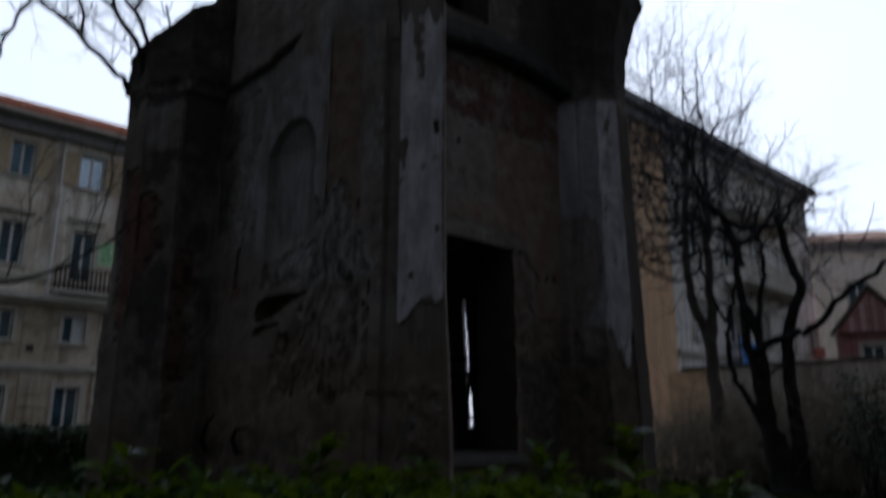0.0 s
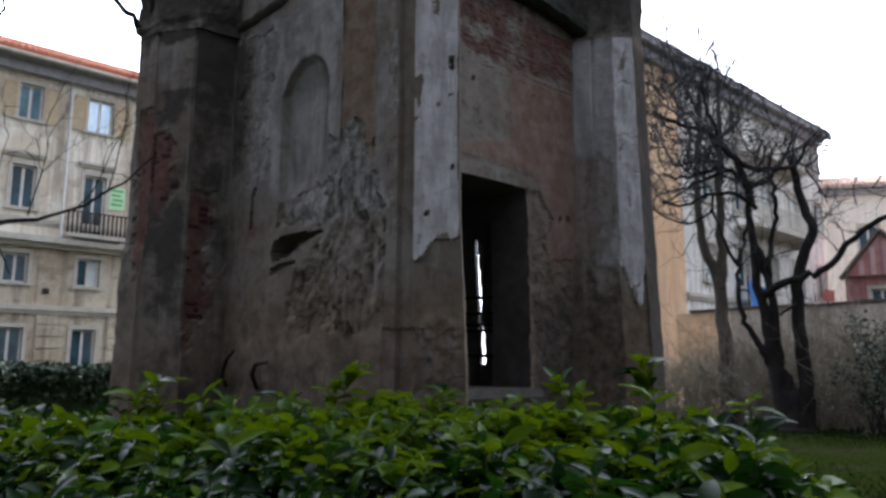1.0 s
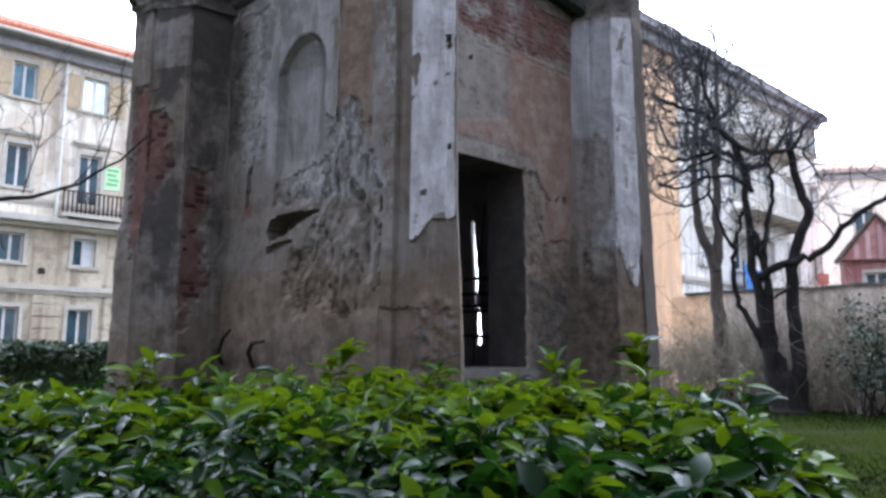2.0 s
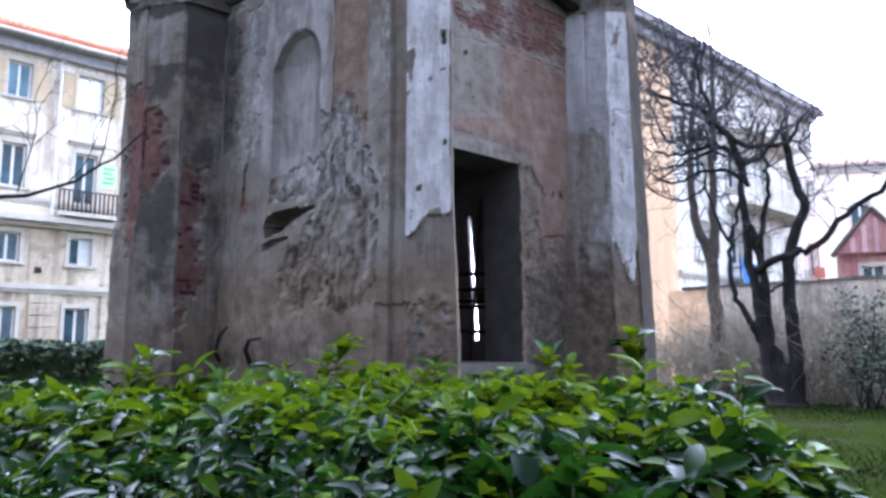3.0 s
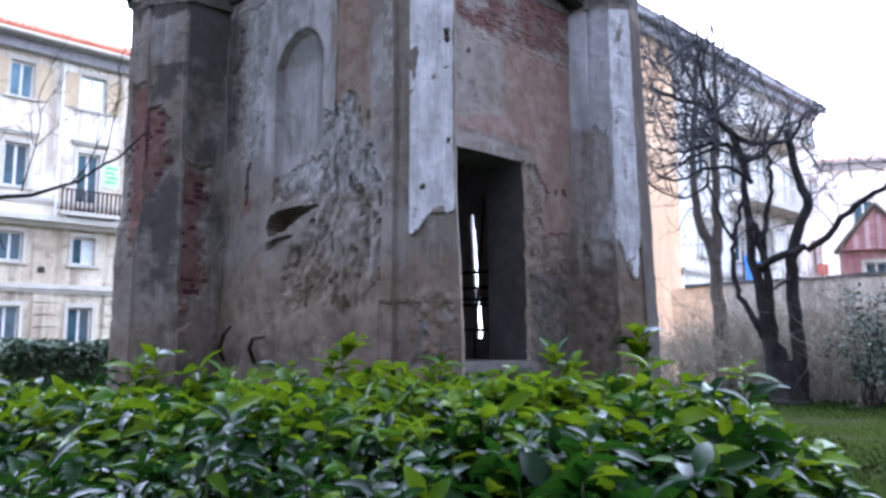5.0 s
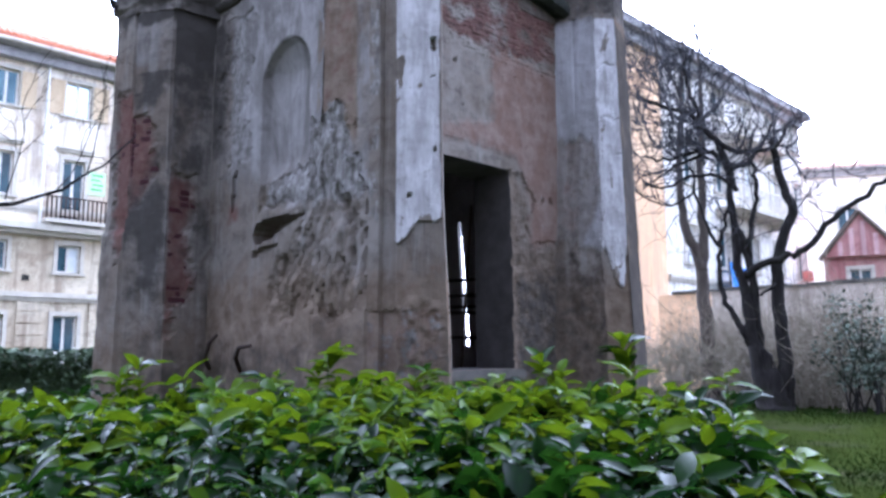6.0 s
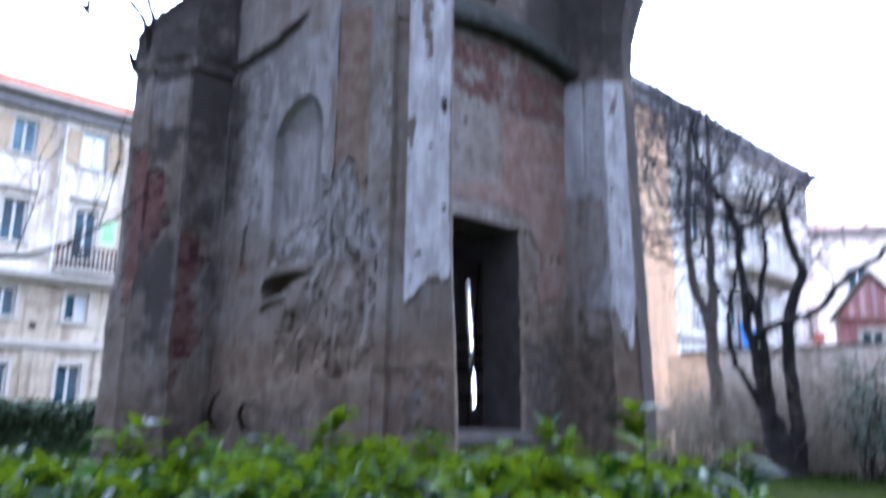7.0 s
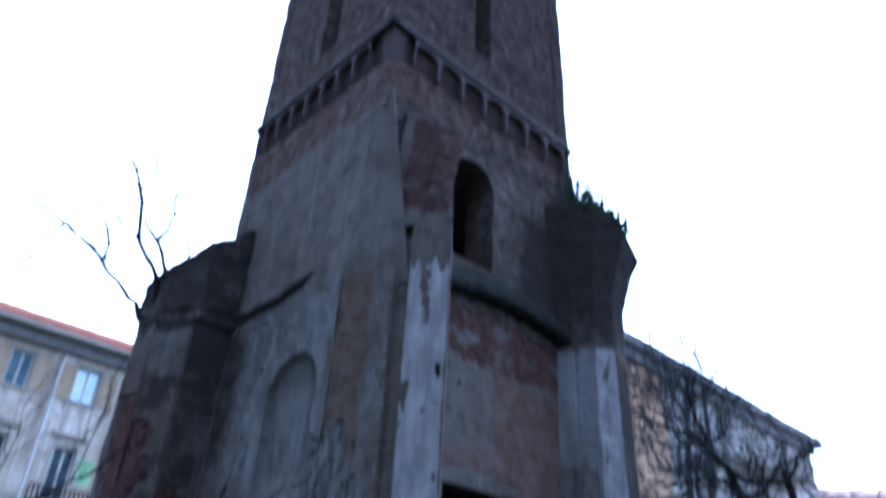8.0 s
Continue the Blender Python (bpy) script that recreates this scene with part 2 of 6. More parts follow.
BLUE_PANE = make_plain("dim_blue_glass", (0.15, 0.22, 0.25), (0.06, 0.1, 0.12), 1.2, 0.08, 0.03, 0.01, 0.5)
CURTAIN = make_plain("pale_curtain", (0.78, 0.8, 0.8), (0.62, 0.66, 0.68), 3, 0.9)
GARDEN_WALL = make_facade("grey_brown_wall", (0.5, 0.42, 0.35), (0.58, 0.5, 0.43), (0.3, 0.25, 0.21))
LEAF = [make_leaf("laurel_leaf", False, (0.0020, 0.0085, 0.0022), (0.0062, 0.022, 0.0026), 0.085, 0.1), make_leaf("young_laurel_leaf", False, (0.013, 0.039, 0.0012), (0.048, 0.082, 0.0014), 0.04, 0.2)]
LEAF_MASS = [make_leaf("laurel_foliage", True, (0.0020, 0.0085, 0.0022), (0.0062, 0.022, 0.0026), 0.085, 0.1), make_leaf("young_laurel_foliage", True, (0.013, 0.039, 0.0012), (0.048, 0.082, 0.0014), 0.04, 0.2)]
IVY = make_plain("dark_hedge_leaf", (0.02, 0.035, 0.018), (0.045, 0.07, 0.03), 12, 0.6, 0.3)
BARK = make_bark("dark_bark", (0.010, 0.009, 0.009), (0.026, 0.023, 0.022), (0.028, 0.03, 0.018))
BARK_PALE = make_bark("grey_bark", (0.055, 0.045, 0.04), (0.10, 0.082, 0.07), (0.05, 0.052, 0.035))
# bluer and paler than the dark trunk: sky glare put into the twig colour
TWIG_BARK = make_bark("glare_pale_twig_bark", (0.036, 0.036, 0.042), (0.07, 0.068, 0.074), (0.045, 0.045, 0.03))
TWIG = make_plain("dry_twigs", (0.28, 0.24, 0.19), (0.15, 0.135, 0.1), 20, 0.9)
DRY_LEAF = make_plain("dry_olive_leaf", (0.17, 0.15, 0.09), (0.11, 0.115, 0.06), 3, 0.8)
GREY_GREEN = make_plain("dull_evergreen_leaf", (0.04, 0.055, 0.04), (0.08, 0.1, 0.07), 12, 0.6, 0.3)
GREEN_STEM = make_plain("green_shoot", (0.06, 0.075, 0.025), (0.045, 0.05, 0.02), 20, 0.7)
LAWN = make_lawn()
GRASS = make_plain("grass_blades", (0.013, 0.026, 0.006), (0.02, 0.034, 0.008), 3, 0.95, gloss=0.0)
BLUE = make_plain("blue_tarpaulin", (0.08, 0.25, 0.72), (0.12, 0.35, 0.8), 4, 0.5)
SIGN_GREEN = make_plain("green_sign", (0.12, 0.4, 0.14), (0.18, 0.46, 0.2), 4, 0.5)
SIGN_PALE = make_plain("pale_green_board", (0.5, 0.72, 0.42), (0.58, 0.78, 0.5), 4, 0.5)
CAR_RED = make_plain("dull_red_paint", (0.4, 0.1, 0.08), (0.44, 0.14, 0.11), 4, 0.4)


# ---- building helpers ----
def mesh_of(name, bm, material):
    me = bpy.data.meshes.new(name)
    bm.to_mesh(me)
    bm.free()
    me.materials.append(material)
    return me


def part(name, bm, material, parent=None, label="", smooth=False):
    """One mesh object from a bmesh, under a thing or a part."""
    me = mesh_of(name, bm, material)
    if smooth:
        for f in me.polygons:
            f.use_smooth = True
    ob = new(name, me)
    return tagged(under(ob, parent), label)


def thing(name, at, label, category, group="", kind=""):
    ob = new(name)
    ob.location = at
    ob.empty_display_size = 0.2
    return tagged(ob, label, category, group, kind)


def under(ob, parent):
    """Hang ob under parent without moving it in the world; what hangs under a part is already in world places."""
    if parent is not None:
        ob.parent = parent
        ob.matrix_parent_inverse = Matrix.Translation(-parent.location)
    return ob


def prism(bm, pts, z0, z1):
    """A closed prism on a plan polygon."""
    low = [bm.verts.new((p[0], p[1], z0)) for p in pts]
    top = [bm.verts.new((p[0], p[1], z1)) for p in pts]
    n = len(pts)
    for i in range(n):
        bm.faces.new((low[i], low[(i + 1) % n], top[(i + 1) % n], top[i]))
    bm.faces.new(top)
    bm.faces.new(low[::-1])
    return bm


def slab(bm, o, d, s0, s1, a, b, z0, z1):
    """A box along the plan direction d from o: s0..s1 along it, a..b outward (to the right of d), z0..z1."""
    out = Vector((d.y, -d.x, 0))
    c = [o + d * s + out * w for s, w in ((s0, a), (s0, b), (s1, b), (s1, a))]
    if (c[1] - c[0]).cross(c[2] - c[1]).z < 0:
        c = c[::-1]
    return prism(bm, c, z0, z1)


def block(bm, x0, x1, y0, y1, z0, z1):
    return prism(bm, [(x0, y0), (x1, y0), (x1, y1), (x0, y1)], z0, z1)


def tube(bm, pts, radii, sides=6):
    """A tapered tube along points."""
    rings, pts = [], [Vector(p) for p in pts]
    for i, p in enumerate(pts):
        way = (pts[min(i + 1, len(pts) - 1)] - pts[max(i - 1, 0)]).normalized()
        side = way.cross(Vector((0.31, 0.95, 0.05))).normalized()
        up = way.cross(side)
        rings.append([bm.verts.new(p + (side * math.cos(k * math.tau / sides) + up * math.sin(k * math.tau / sides)) * radii[i]) for k in range(sides)])
    for a, b in zip(rings, rings[1:]):
        for k in range(sides):
            bm.faces.new((a[k], a[(k + 1) % sides], b[(k + 1) % sides], b[k]))
    if sides > 2:
        bm.faces.new(rings[0][::-1])
        bm.faces.new(rings[-1])
    return bm


def rough_noise(p, size, octaves=4):
    return noise.fractal(Vector(p) / size, 0.8, 2.1, octaves)


def smooth01(x, a, b):
    x = min(max((x - a) / (b - a), 0.0), 1.0)
    return x * x * (3 - 2 * x)


def steps_of(a, b, size, extra=()):
    n = max(1, round((b - a) / size))
    return sorted({round(a + (b - a) * i / n, 4) for i in range(n + 1)} | {round(e, 4) for e in extra if a < e < b})


COATS = ("white", "rough", "red", "pink", "damp", "pale", "earth", "wash")


def coated(name, verts, faces, coats, parent, material=None, label=""):
    """A mesh whose points carry the masks of its coats."""
    me = bpy.data.meshes.new(name)
    me.from_pydata(verts, [], faces)
    me.materials.append(material or PLASTER)
    for key in COATS:
        layer = me.attributes.new(key, "FLOAT", "POINT")
        layer.data.foreach_set("value", [c.get(key, 0.0) for c in coats])
    return tagged(under(new(name, me), parent), label)


def sheet(name, o, d, s0, s1, z0, z1, size, thick, relief, holes, parent, material=None, label="", lean=None, reveal=None):
    """A thick upright wall from o along d. relief(s, z) gives the outward offset and the coats; holes are (s0, s1, z0, z1)."""
    out = Vector((d.y, -d.x, 0))
    ss = steps_of(s0, s1, size, [h[0] for h in holes] + [h[1] for h in holes])
    zs = steps_of(z0, z1, size, [h[2] for h in holes] + [h[3] for h in holes])
    front, back, coats = [], [], []
    for z in zs:
        for s in ss:
            off, coat = relief(s, z)
            p = o + d * s + Vector((0, 0, z))
            front.append(p + out * off)
            inner = min(max(s, s0 + abs(thick)), s1 - abs(thick))
            back.append(p + d * (inner - s) - out * thick)
            coats.append(coat)
    w, n, faces, count = len(ss), len(front), [], {}
    for j in range(len(zs) - 1):
        for i in range(w - 1):
            cs, cz = (ss[i] + ss[i + 1]) / 2, (zs[j] + zs[j + 1]) / 2
            if any(h[0] < cs < h[1] and h[2] < cz < h[3] for h in holes):
                continue
            q = (j * w + i, j * w + i + 1, (j + 1) * w + i + 1, (j + 1) * w + i)
            faces.append(q)
            faces.append(tuple(n + k for k in q[::-1]))
            for k in range(4):
                e = (q[k], q[(k + 1) % 4])
                count[e] = count.get(e, 0) + 1
    rims = len(faces)
    for a, b in count:
        if (b, a) not in count:
            faces.append((b, a, n + a, n + b))
    rims = len(faces) - rims
    points = [lean(p) for p in front + back] if lean else front + back
    ob = coated(name, points, faces, coats + [{"damp": 0.25, "earth": 1.0}] * n, parent, material, label)
    if reveal:
        ob.data.materials.append(reveal)
        for f in list(ob.data.polygons)[-rims:]:
            f.material_index = 1
    return ob


def loft(name, plan, levels, size, relief, parent, material=None, label="", centre=None):
    """A pier on a plan polygon (counter-clockwise). levels: (z, scale) rows. relief(face, s, z) gives the outward offset and coats."""
    plan = [Vector((*p, 0)) for p in plan]
    mid = Vector((*centre, 0)) if centre else sum(plan, Vector()) / len(plan)
    zs = steps_of(levels[0][0], levels[-1][0], size, [z for z, k in levels])
    ring = []
    for f, a in enumerate(plan):
        b = plan[(f + 1) % len(plan)]
        long = (b - a).length
        cuts = max(1, round(long / size))
        way = (b - a) / long
        for i in range(cuts):
            before = (a - plan[f - 1]).normalized()
            out = Vector((way.y, -way.x, 0))
            if i == 0:
                out = (out + Vector((before.y, -before.x, 0))).normalized()
            ring.append((a + way * (long * i / cuts), out, f, long * i / cuts))
    verts, coats, faces, n = [], [], [], len(ring)
    lz, lk = [x[0] for x in levels], [x[1] for x in levels]
    for z in zs:
        k = float(np.interp(z, lz, lk))
        for p, out, f, s in ring:
            off, coat = relief(f, s, z)
            q = mid + (p - mid) * k + out * off
            verts.append((q.x, q.y, z))
            coats.append(coat)
    for j in range(len(zs) - 1):
        for i in range(n):
            faces.append((j * n + i, j * n + (i + 1) % n, (j + 1) * n + (i + 1) % n, (j + 1) * n + i))
    faces.append(tuple(range(n))[::-1])
    faces.append(tuple((len(zs) - 1) * n + i for i in range(n)))
    return coated(name, verts, faces, coats, parent, material, label)


# ---- ground ----
bm = bmesh.new()
xs = sorted({-900, -300, -120, -60, *range(-40, 46, 2), 60, 120, 300, 900})
grid = {}
for x in xs:
    for y in xs:
        far = max(abs(x), abs(y - 10))
        z = 0.05 * rough_noise((x, y, 0), 5.0) * (far < 45)
        grid[x, y] = bm.verts.new((x, y, z - 0.03))
for i in range(len(xs) - 1):
    for j in range(len(xs) - 1):
        bm.faces.new((grid[xs[i], xs[j]], grid[xs[i + 1], xs[j]], grid[xs[i + 1], xs[j + 1]], grid[xs[i], xs[j + 1]]))
tagged(part("ground", bm, LAWN, None, "worn winter lawn with bare earth patches", True), "", "ground", "", "structure")


# ---- unseen block behind the walker, added to hold sky light off the tower ----
bm = bmesh.new()
block(bm, -32, 30, -19, -8.5, 0, 14.5)
tagged(part("unseen_sky_block", bm, STONE, None, "plain unseen block added to hold sky light off the tower"), "", "wall", "", "structure")


# ---- the bell tower ----
def inside(s, z, pts):
    hit = False
    for (x1, y1), (x2, y2) in zip(pts, pts[1:] + pts[:1]):
        if (y1 > z) != (y2 > z) and s < (x2 - x1) * (z - y1) / (y2 - y1) + x1:
            hit = not hit
    return hit


def blob(s, z, pts, soft=0.22):
    """A mask that is 1 well inside an outline, 0 well outside and 0.5 on it."""
    best = 9.0
    for (x1, y1), (x2, y2) in zip(pts, pts[1:] + pts[:1]):
        dx, dy = x2 - x1, y2 - y1
        k = min(max(((s - x1) * dx + (z - y1) * dy) / (dx * dx + dy * dy + 1e-9), 0), 1)
        best = min(best, math.hypot(s - x1 - k * dx, z - y1 - k * dy))
    return min(max(0.5 + (best if inside(s, z, pts) else -best) / soft, 0.0), 1.0)


def worn(p, size=0.35, deep=0.012):
    return deep * rough_noise(p, size, 5)


tower = thing("bell_tower", (0.35, 8.2, 0), "ruined square bell tower with peeling grey plaster and exposed brick", "tower")

ROUGH_A = [(-0.3, 1.5), (0.2, 1.51), (0.56, 1.65), (0.75, 1.6), (1.03, 1.54), (1.3, 1.85), (1.16, 2.16), (0.78, 2.28), (0.69, 2.55), (1.4, 2.71), (1.34, 2.96), (1.21, 3.02), (0.76, 2.99), (0.62, 3.0), (0.56, 3.35), (0.3, 3.4), (-0.3, 3.3)]


def niche_relief(s, z):
    """The niche wall: an arched niche, a torn patch, a slanting putlog hole and a small slot."""
    off, coat = worn((s, z, 1)), {}
    torn = blob(s, z, ROUGH_A, 0.3)
    jag = torn + 0.55 * rough_noise((s, z, 4), 0.22, 4)
    deep = smooth01(jag, 0.42, 0.6 if z > 2.6 else 0.95)
    if torn > 0.1:
        off += deep * (-0.026 + 0.042 * rough_noise((s * 1.9 + z * 0.5, z * 0.6, 9), 0.15, 5))
        off -= deep * 0.05 * smooth01(rough_noise((s * 2.4 + z * 0.5, z * 0.7, 35), 0.3, 3), 0.26, 0.42) * smooth01(2.6 - z, 0, 0.4)
    coat["rough"] = torn * (0.28 + 0.6 * smooth01(z, 2.4, 2.9))
    side = blob(s, z, [(1.75, 3.2), (1.72, 4.9), (2.2, 4.9), (2.35, 4.2), (2.1, 3.1)], 0.4)
    if side + 0.5 * rough_noise((s, z, 2), 0.2) > 0.5:
        off += -0.012 + 0.014 * rough_noise((s, z, 5), 0.1, 5)
    coat["rough"] = max(coat["rough"], 0.55 * side)
    coat["wash"] = 0.8 * blob(s, z, [(-0.1, 2.75), (-0.1, 3.4), (0.55, 3.35), (0.62, 3.0), (1.3, 3.0), (1.36, 2.72), (0.7, 2.62)], 0.25)
    coat["white"] = 0.3 * blob(s, z, [(0.3, 2.75), (0.3, 3.4), (0.55, 3.35), (0.62, 3.0), (1.3, 3.0), (1.36, 2.72), (0.7, 2.62)], 0.22)
    # arched niche with a flat back
    half, mid, spring = 0.43, 1.03, 3.88
    x = (s - mid) / half
    if abs(x) < 1 and 2.7 < z < spring + half:
        lim = spring + half * math.sqrt(1 - x * x)
        if z < lim:
            rim = min(half * (1 - abs(x)), lim - z)
            off -= 0.17 * (0.45 * smooth01(rim, 0.0, 0.06) + 0.55 * smooth01(rim, 0.0, 0.3)) * smooth01(z, 2.7, 3.15)
            coat["white"] = 0.36 * smooth01(z, 3.2, 3.7) * (1 - abs(x) * 0.9)
    # slanting hole and the lip below it
    axis = 2.455 - 0.12 * (s - 1.2)
    if 0.66 < s < 1.59:
        fat = 0.1 * min(1, (s - 0.66) / 0.6) * min(1, (1.59 - s) / 0.08)
        if abs(z - axis) < fat:
            off -= 0.22
        low = axis - 0.19
        if 1.0 < s < 1.58 and abs(z - low) < 0.034 * min(1, (s - 1.0) / 0.35):
            off -= 0.06
    if abs(s - 1.99 + 0.1 * (z - 2.9)) < 0.035 and 2.72 < z < 3.14:
        off -= 0.16
    coat["pale"] = 0.75 * smooth01(z, 2.6, 3.4) * (1 - smooth01(s, 1.9, 2.3)) + 0.15
    coat["red"] = blob(s, z, [(1.9, 2.6), (1.9, 2.75), (2.1, 2.78), (2.1, 2.6)], 0.25)
    # shade of the corner beside the left pier, painted dark
    coat["damp"] = 0.75 * blob(s, z, [(2.15, 3.3), (2.0, 4.4), (2.2, 5.2), (2.7, 5.2), (2.7, 3.3)], 0.5)
    coat["damp"] = max(coat["damp"], 0.55 * smooth01(2.0 - z, 0, 0.9))
    coat["earth"] = max(0.35 * torn, 0.75 * smooth01(2.5 - z, 0, 1.0) + 0.12)
    return off, coat


def door_relief(s, z):
    off, coat = worn((s, z, 11)), {}
    coat["red"] = blob(s, z, [(0.9, 4.42), (1.12, 4.46), (1.5, 4.38), (2.0, 4.36), (2.5, 4.45), (2.9, 4.44), (3.2, 5.4), (0.9, 5.4)], 0.16) * (0.72 + 0.5 * rough_noise((s, z * 1.5, 15), 0.3, 4))
    smooth_pink = blob(s, z, [(1.81, 4.4), (1.85, 3.62), (1.1, 3.46), (1.1, 3.34), (1.93, 3.3), (2.2, 3.28), (2.29, 3.1), (2.42, 2.85), (2.41, 2.38), (2.62, 2.36), (2.84, 2.42), (3.1, 2.9), (3.1, 4.4)], 0.2)
    coat["pink"] = 0.72 * smooth_pink + 0.15
    strip = blob(s, z, [(1.05, 3.34), (1.05, 3.5), (1.5, 3.52), (1.95, 3.5), (2.45, 3.3), (2.85, 3.0), (2.84, 2.42), (2.41, 2.38), (2.42, 2.85), (2.29, 3.1), (2.2, 3.28), (1.6, 3.3)], 0.25)
    coat["pale"] = max(0.65 * strip, 0.12 * blob(s, z, [(1.0, 3.5), (1.0, 4.35), (1.78, 4.3), (1.82, 3.62)], 0.2))
    coat["white"] = 0.3 * strip
    off += 0.006 * smooth01(smooth_pink, 0.4, 0.6)
    torn = blob(s, z, [(2.1, 0), (2.1, 3.1), (2.29, 3.1), (2.42, 2.85), (2.41, 2.38), (2.62, 2.36), (2.84, 2.42), (3.1, 2.7), (3.1, 0)], 0.2)
    if torn + 0.5 * rough_noise((s, z, 3), 0.25) > 0.5:
        off += -0.018 + 0.02 * rough_noise((s, z, 8), 0.12, 5)
    for hs, hz in ((2.76, 2.9), (2.62, 2.88), (1.3, 4.15)):
        if math.hypot(s - hs, (z - hz) * 0.8) < 0.022 + 0.02 * rough_noise((s, z, 1), 0.05):
            off -= 0.06
    if 4.3 < z:
        off += 0.012 * rough_noise((s * 2, z * 6, 8), 0.2, 4)
    coat["rough"] = 0.3 * torn
    coat["earth"] = min(1.0, 0.75 * smooth01(2.4 - z, 0, 0.9) + 0.3 * torn + 0.3) * (1 - 0.6 * strip)
    coat["damp"] = max(0.72 * smooth01(2.7 - z, 0, 0.9) * smooth01(s, 1.9, 2.3), 0.48 * torn, 0.42 * smooth01(z, 4.3, 4.5))
    return off, coat


LEFT, RIGHT, BACK = NEAR + V * SIDE, NEAR + U * SIDE, NEAR + (U + V) * SIDE
# the sheet runs from the left corner back to the near one, so that its outward side faces the hedge
sheet("niche_wall", NEAR, -V, -2.62, -0.4, 0.0, 5.02, 0.022, 0.5, lambda s, z: niche_relief(-s, z), [], tower, PLASTER, "peeling grey plaster with an arched niche")
DOOR = (1.13, 2.1, 1.09, 3.14)
# rim faces of this wall take a darker stone than its front
sheet("door_wall", NEAR, U, 0.6, 3.14, 0.0, 5.3, 0.022, 0.53, door_relief, [DOOR], tower, PLASTER, "stained pink and grey plaster round a doorway", None, REVEAL_STONE)
plain = lambda s, z: (0.0, {})
sheet("back_wall", LEFT, U, 0.0, 2.96, 0.0, 5.3, 0.3, -0.5, plain, [], tower)
sheet("rear_wall", RIGHT, V, 0.54, 2.96, 0.0, 5.3, 0.3, 0.05, plain, [(1.425 + 0.018 * i, 1.425 + 0.018 * i + 0.086 - 0.005 * i, 1.33 + 0.195 * i, 1.33 + 0.195 * (i + 1)) for i in range(8)], tower, INNER)
bm = bmesh.new()
prism(bm, [tuple(p.xy) for p in (NEAR + (U + V) * 0.45, RIGHT + (V - U) * 0.45, BACK - (U + V) * 0.45, LEFT + (U - V) * 0.45)], 0.9, 1.08)
part("inner_floor", bm, INNER, tower)
bm = bmesh.new()
slab(bm, NEAR, U, 0.98, 2.2, -0.53, 0.09, 0.98, 1.085)
bmesh.ops.bevel(bm, geom=bm.edges[:], offset=0.02, segments=2, affect="EDGES")
part("door_sill", bm, STONE, tower, "worn grey stone sill")
bm = bmesh.new()
slab(bm, NEAR, U, 1.0, 2.25, -0.5, -0.02, 3.145, 3.3)
part("door_lintel", bm, STONE, tower)
# dark lining, a grille in the rear opening and a leaning board
for z in (1.42, 1.72, 1.79, 1.93, 2.12):
    bm = bmesh.new()
    tube(bm, [RIGHT + V * 1.05 - U * 0.2 + Vector((0, 0, z)), RIGHT + V * 1.75 - U * 0.2 + Vector((0, 0, z + 0.02))], [0.022, 0.022], 6)
    part("grille_bar", bm, IRON, tower)
bm = bmesh.new()
q = RIGHT - U * 0.32
tube(bm, [q + V * 1.29 + Vector((0, 0, 1.08)), q + V * 1.1 + Vector((0, 0, 3.0))], [0.018, 0.018], 5)
part("leaning_post", bm, OLD_WOOD, tower, "dark leaning timber")

# bent iron rods at the foot of the niche wall
for pts in (((2.36, 0.02, 1.1), (2.26, 0.12, 1.2), (2.14, 0.14, 1.36), (2.05, 0.1, 1.45)), ((1.7, 0.02, 1.08), (1.62, 0.12, 1.22), (1.5, 0.15, 1.31), (1.36, 0.1, 1.33))):
    bm = bmesh.new()
    tube(bm, [NEAR + V * s - U * w + Vector((0, 0, z)) for s, w, z in pts], [0.022, 0.024, 0.022, 0.016], 7)
    part("iron_rod", bm, IRON, tower, "bent rusty iron rod")

# the near pier: a brown strip, moulded strips, and a whitewashed front
NEAR_PLAN = [(-1.052, 6.444), (-0.545, 6.108), (-0.314, 6.0), (0.067, 6.0), (0.085, 6.86), (-0.45, 7.0)]

TORN_PIER = [(-0.3, 3.1), (-0.07, 3.34), (0.11, 3.41), (0.15, 3.48), (0.245, 3.49), (0.34, 3.42), (0.36, 3.26), (0.41, 3.2), (0.4, 3.03), (0.32, 3.0), (0.48, 2.91), (0.545, 2.8), (0.595, 2.72), (0.6, 2.5), (0.63, 2.1), (0.64, 1.79), (0.56, 1.77), (0.44, 1.63), (0.32, 1.49), (0.19, 1.52), (-0.3, 1.6)]


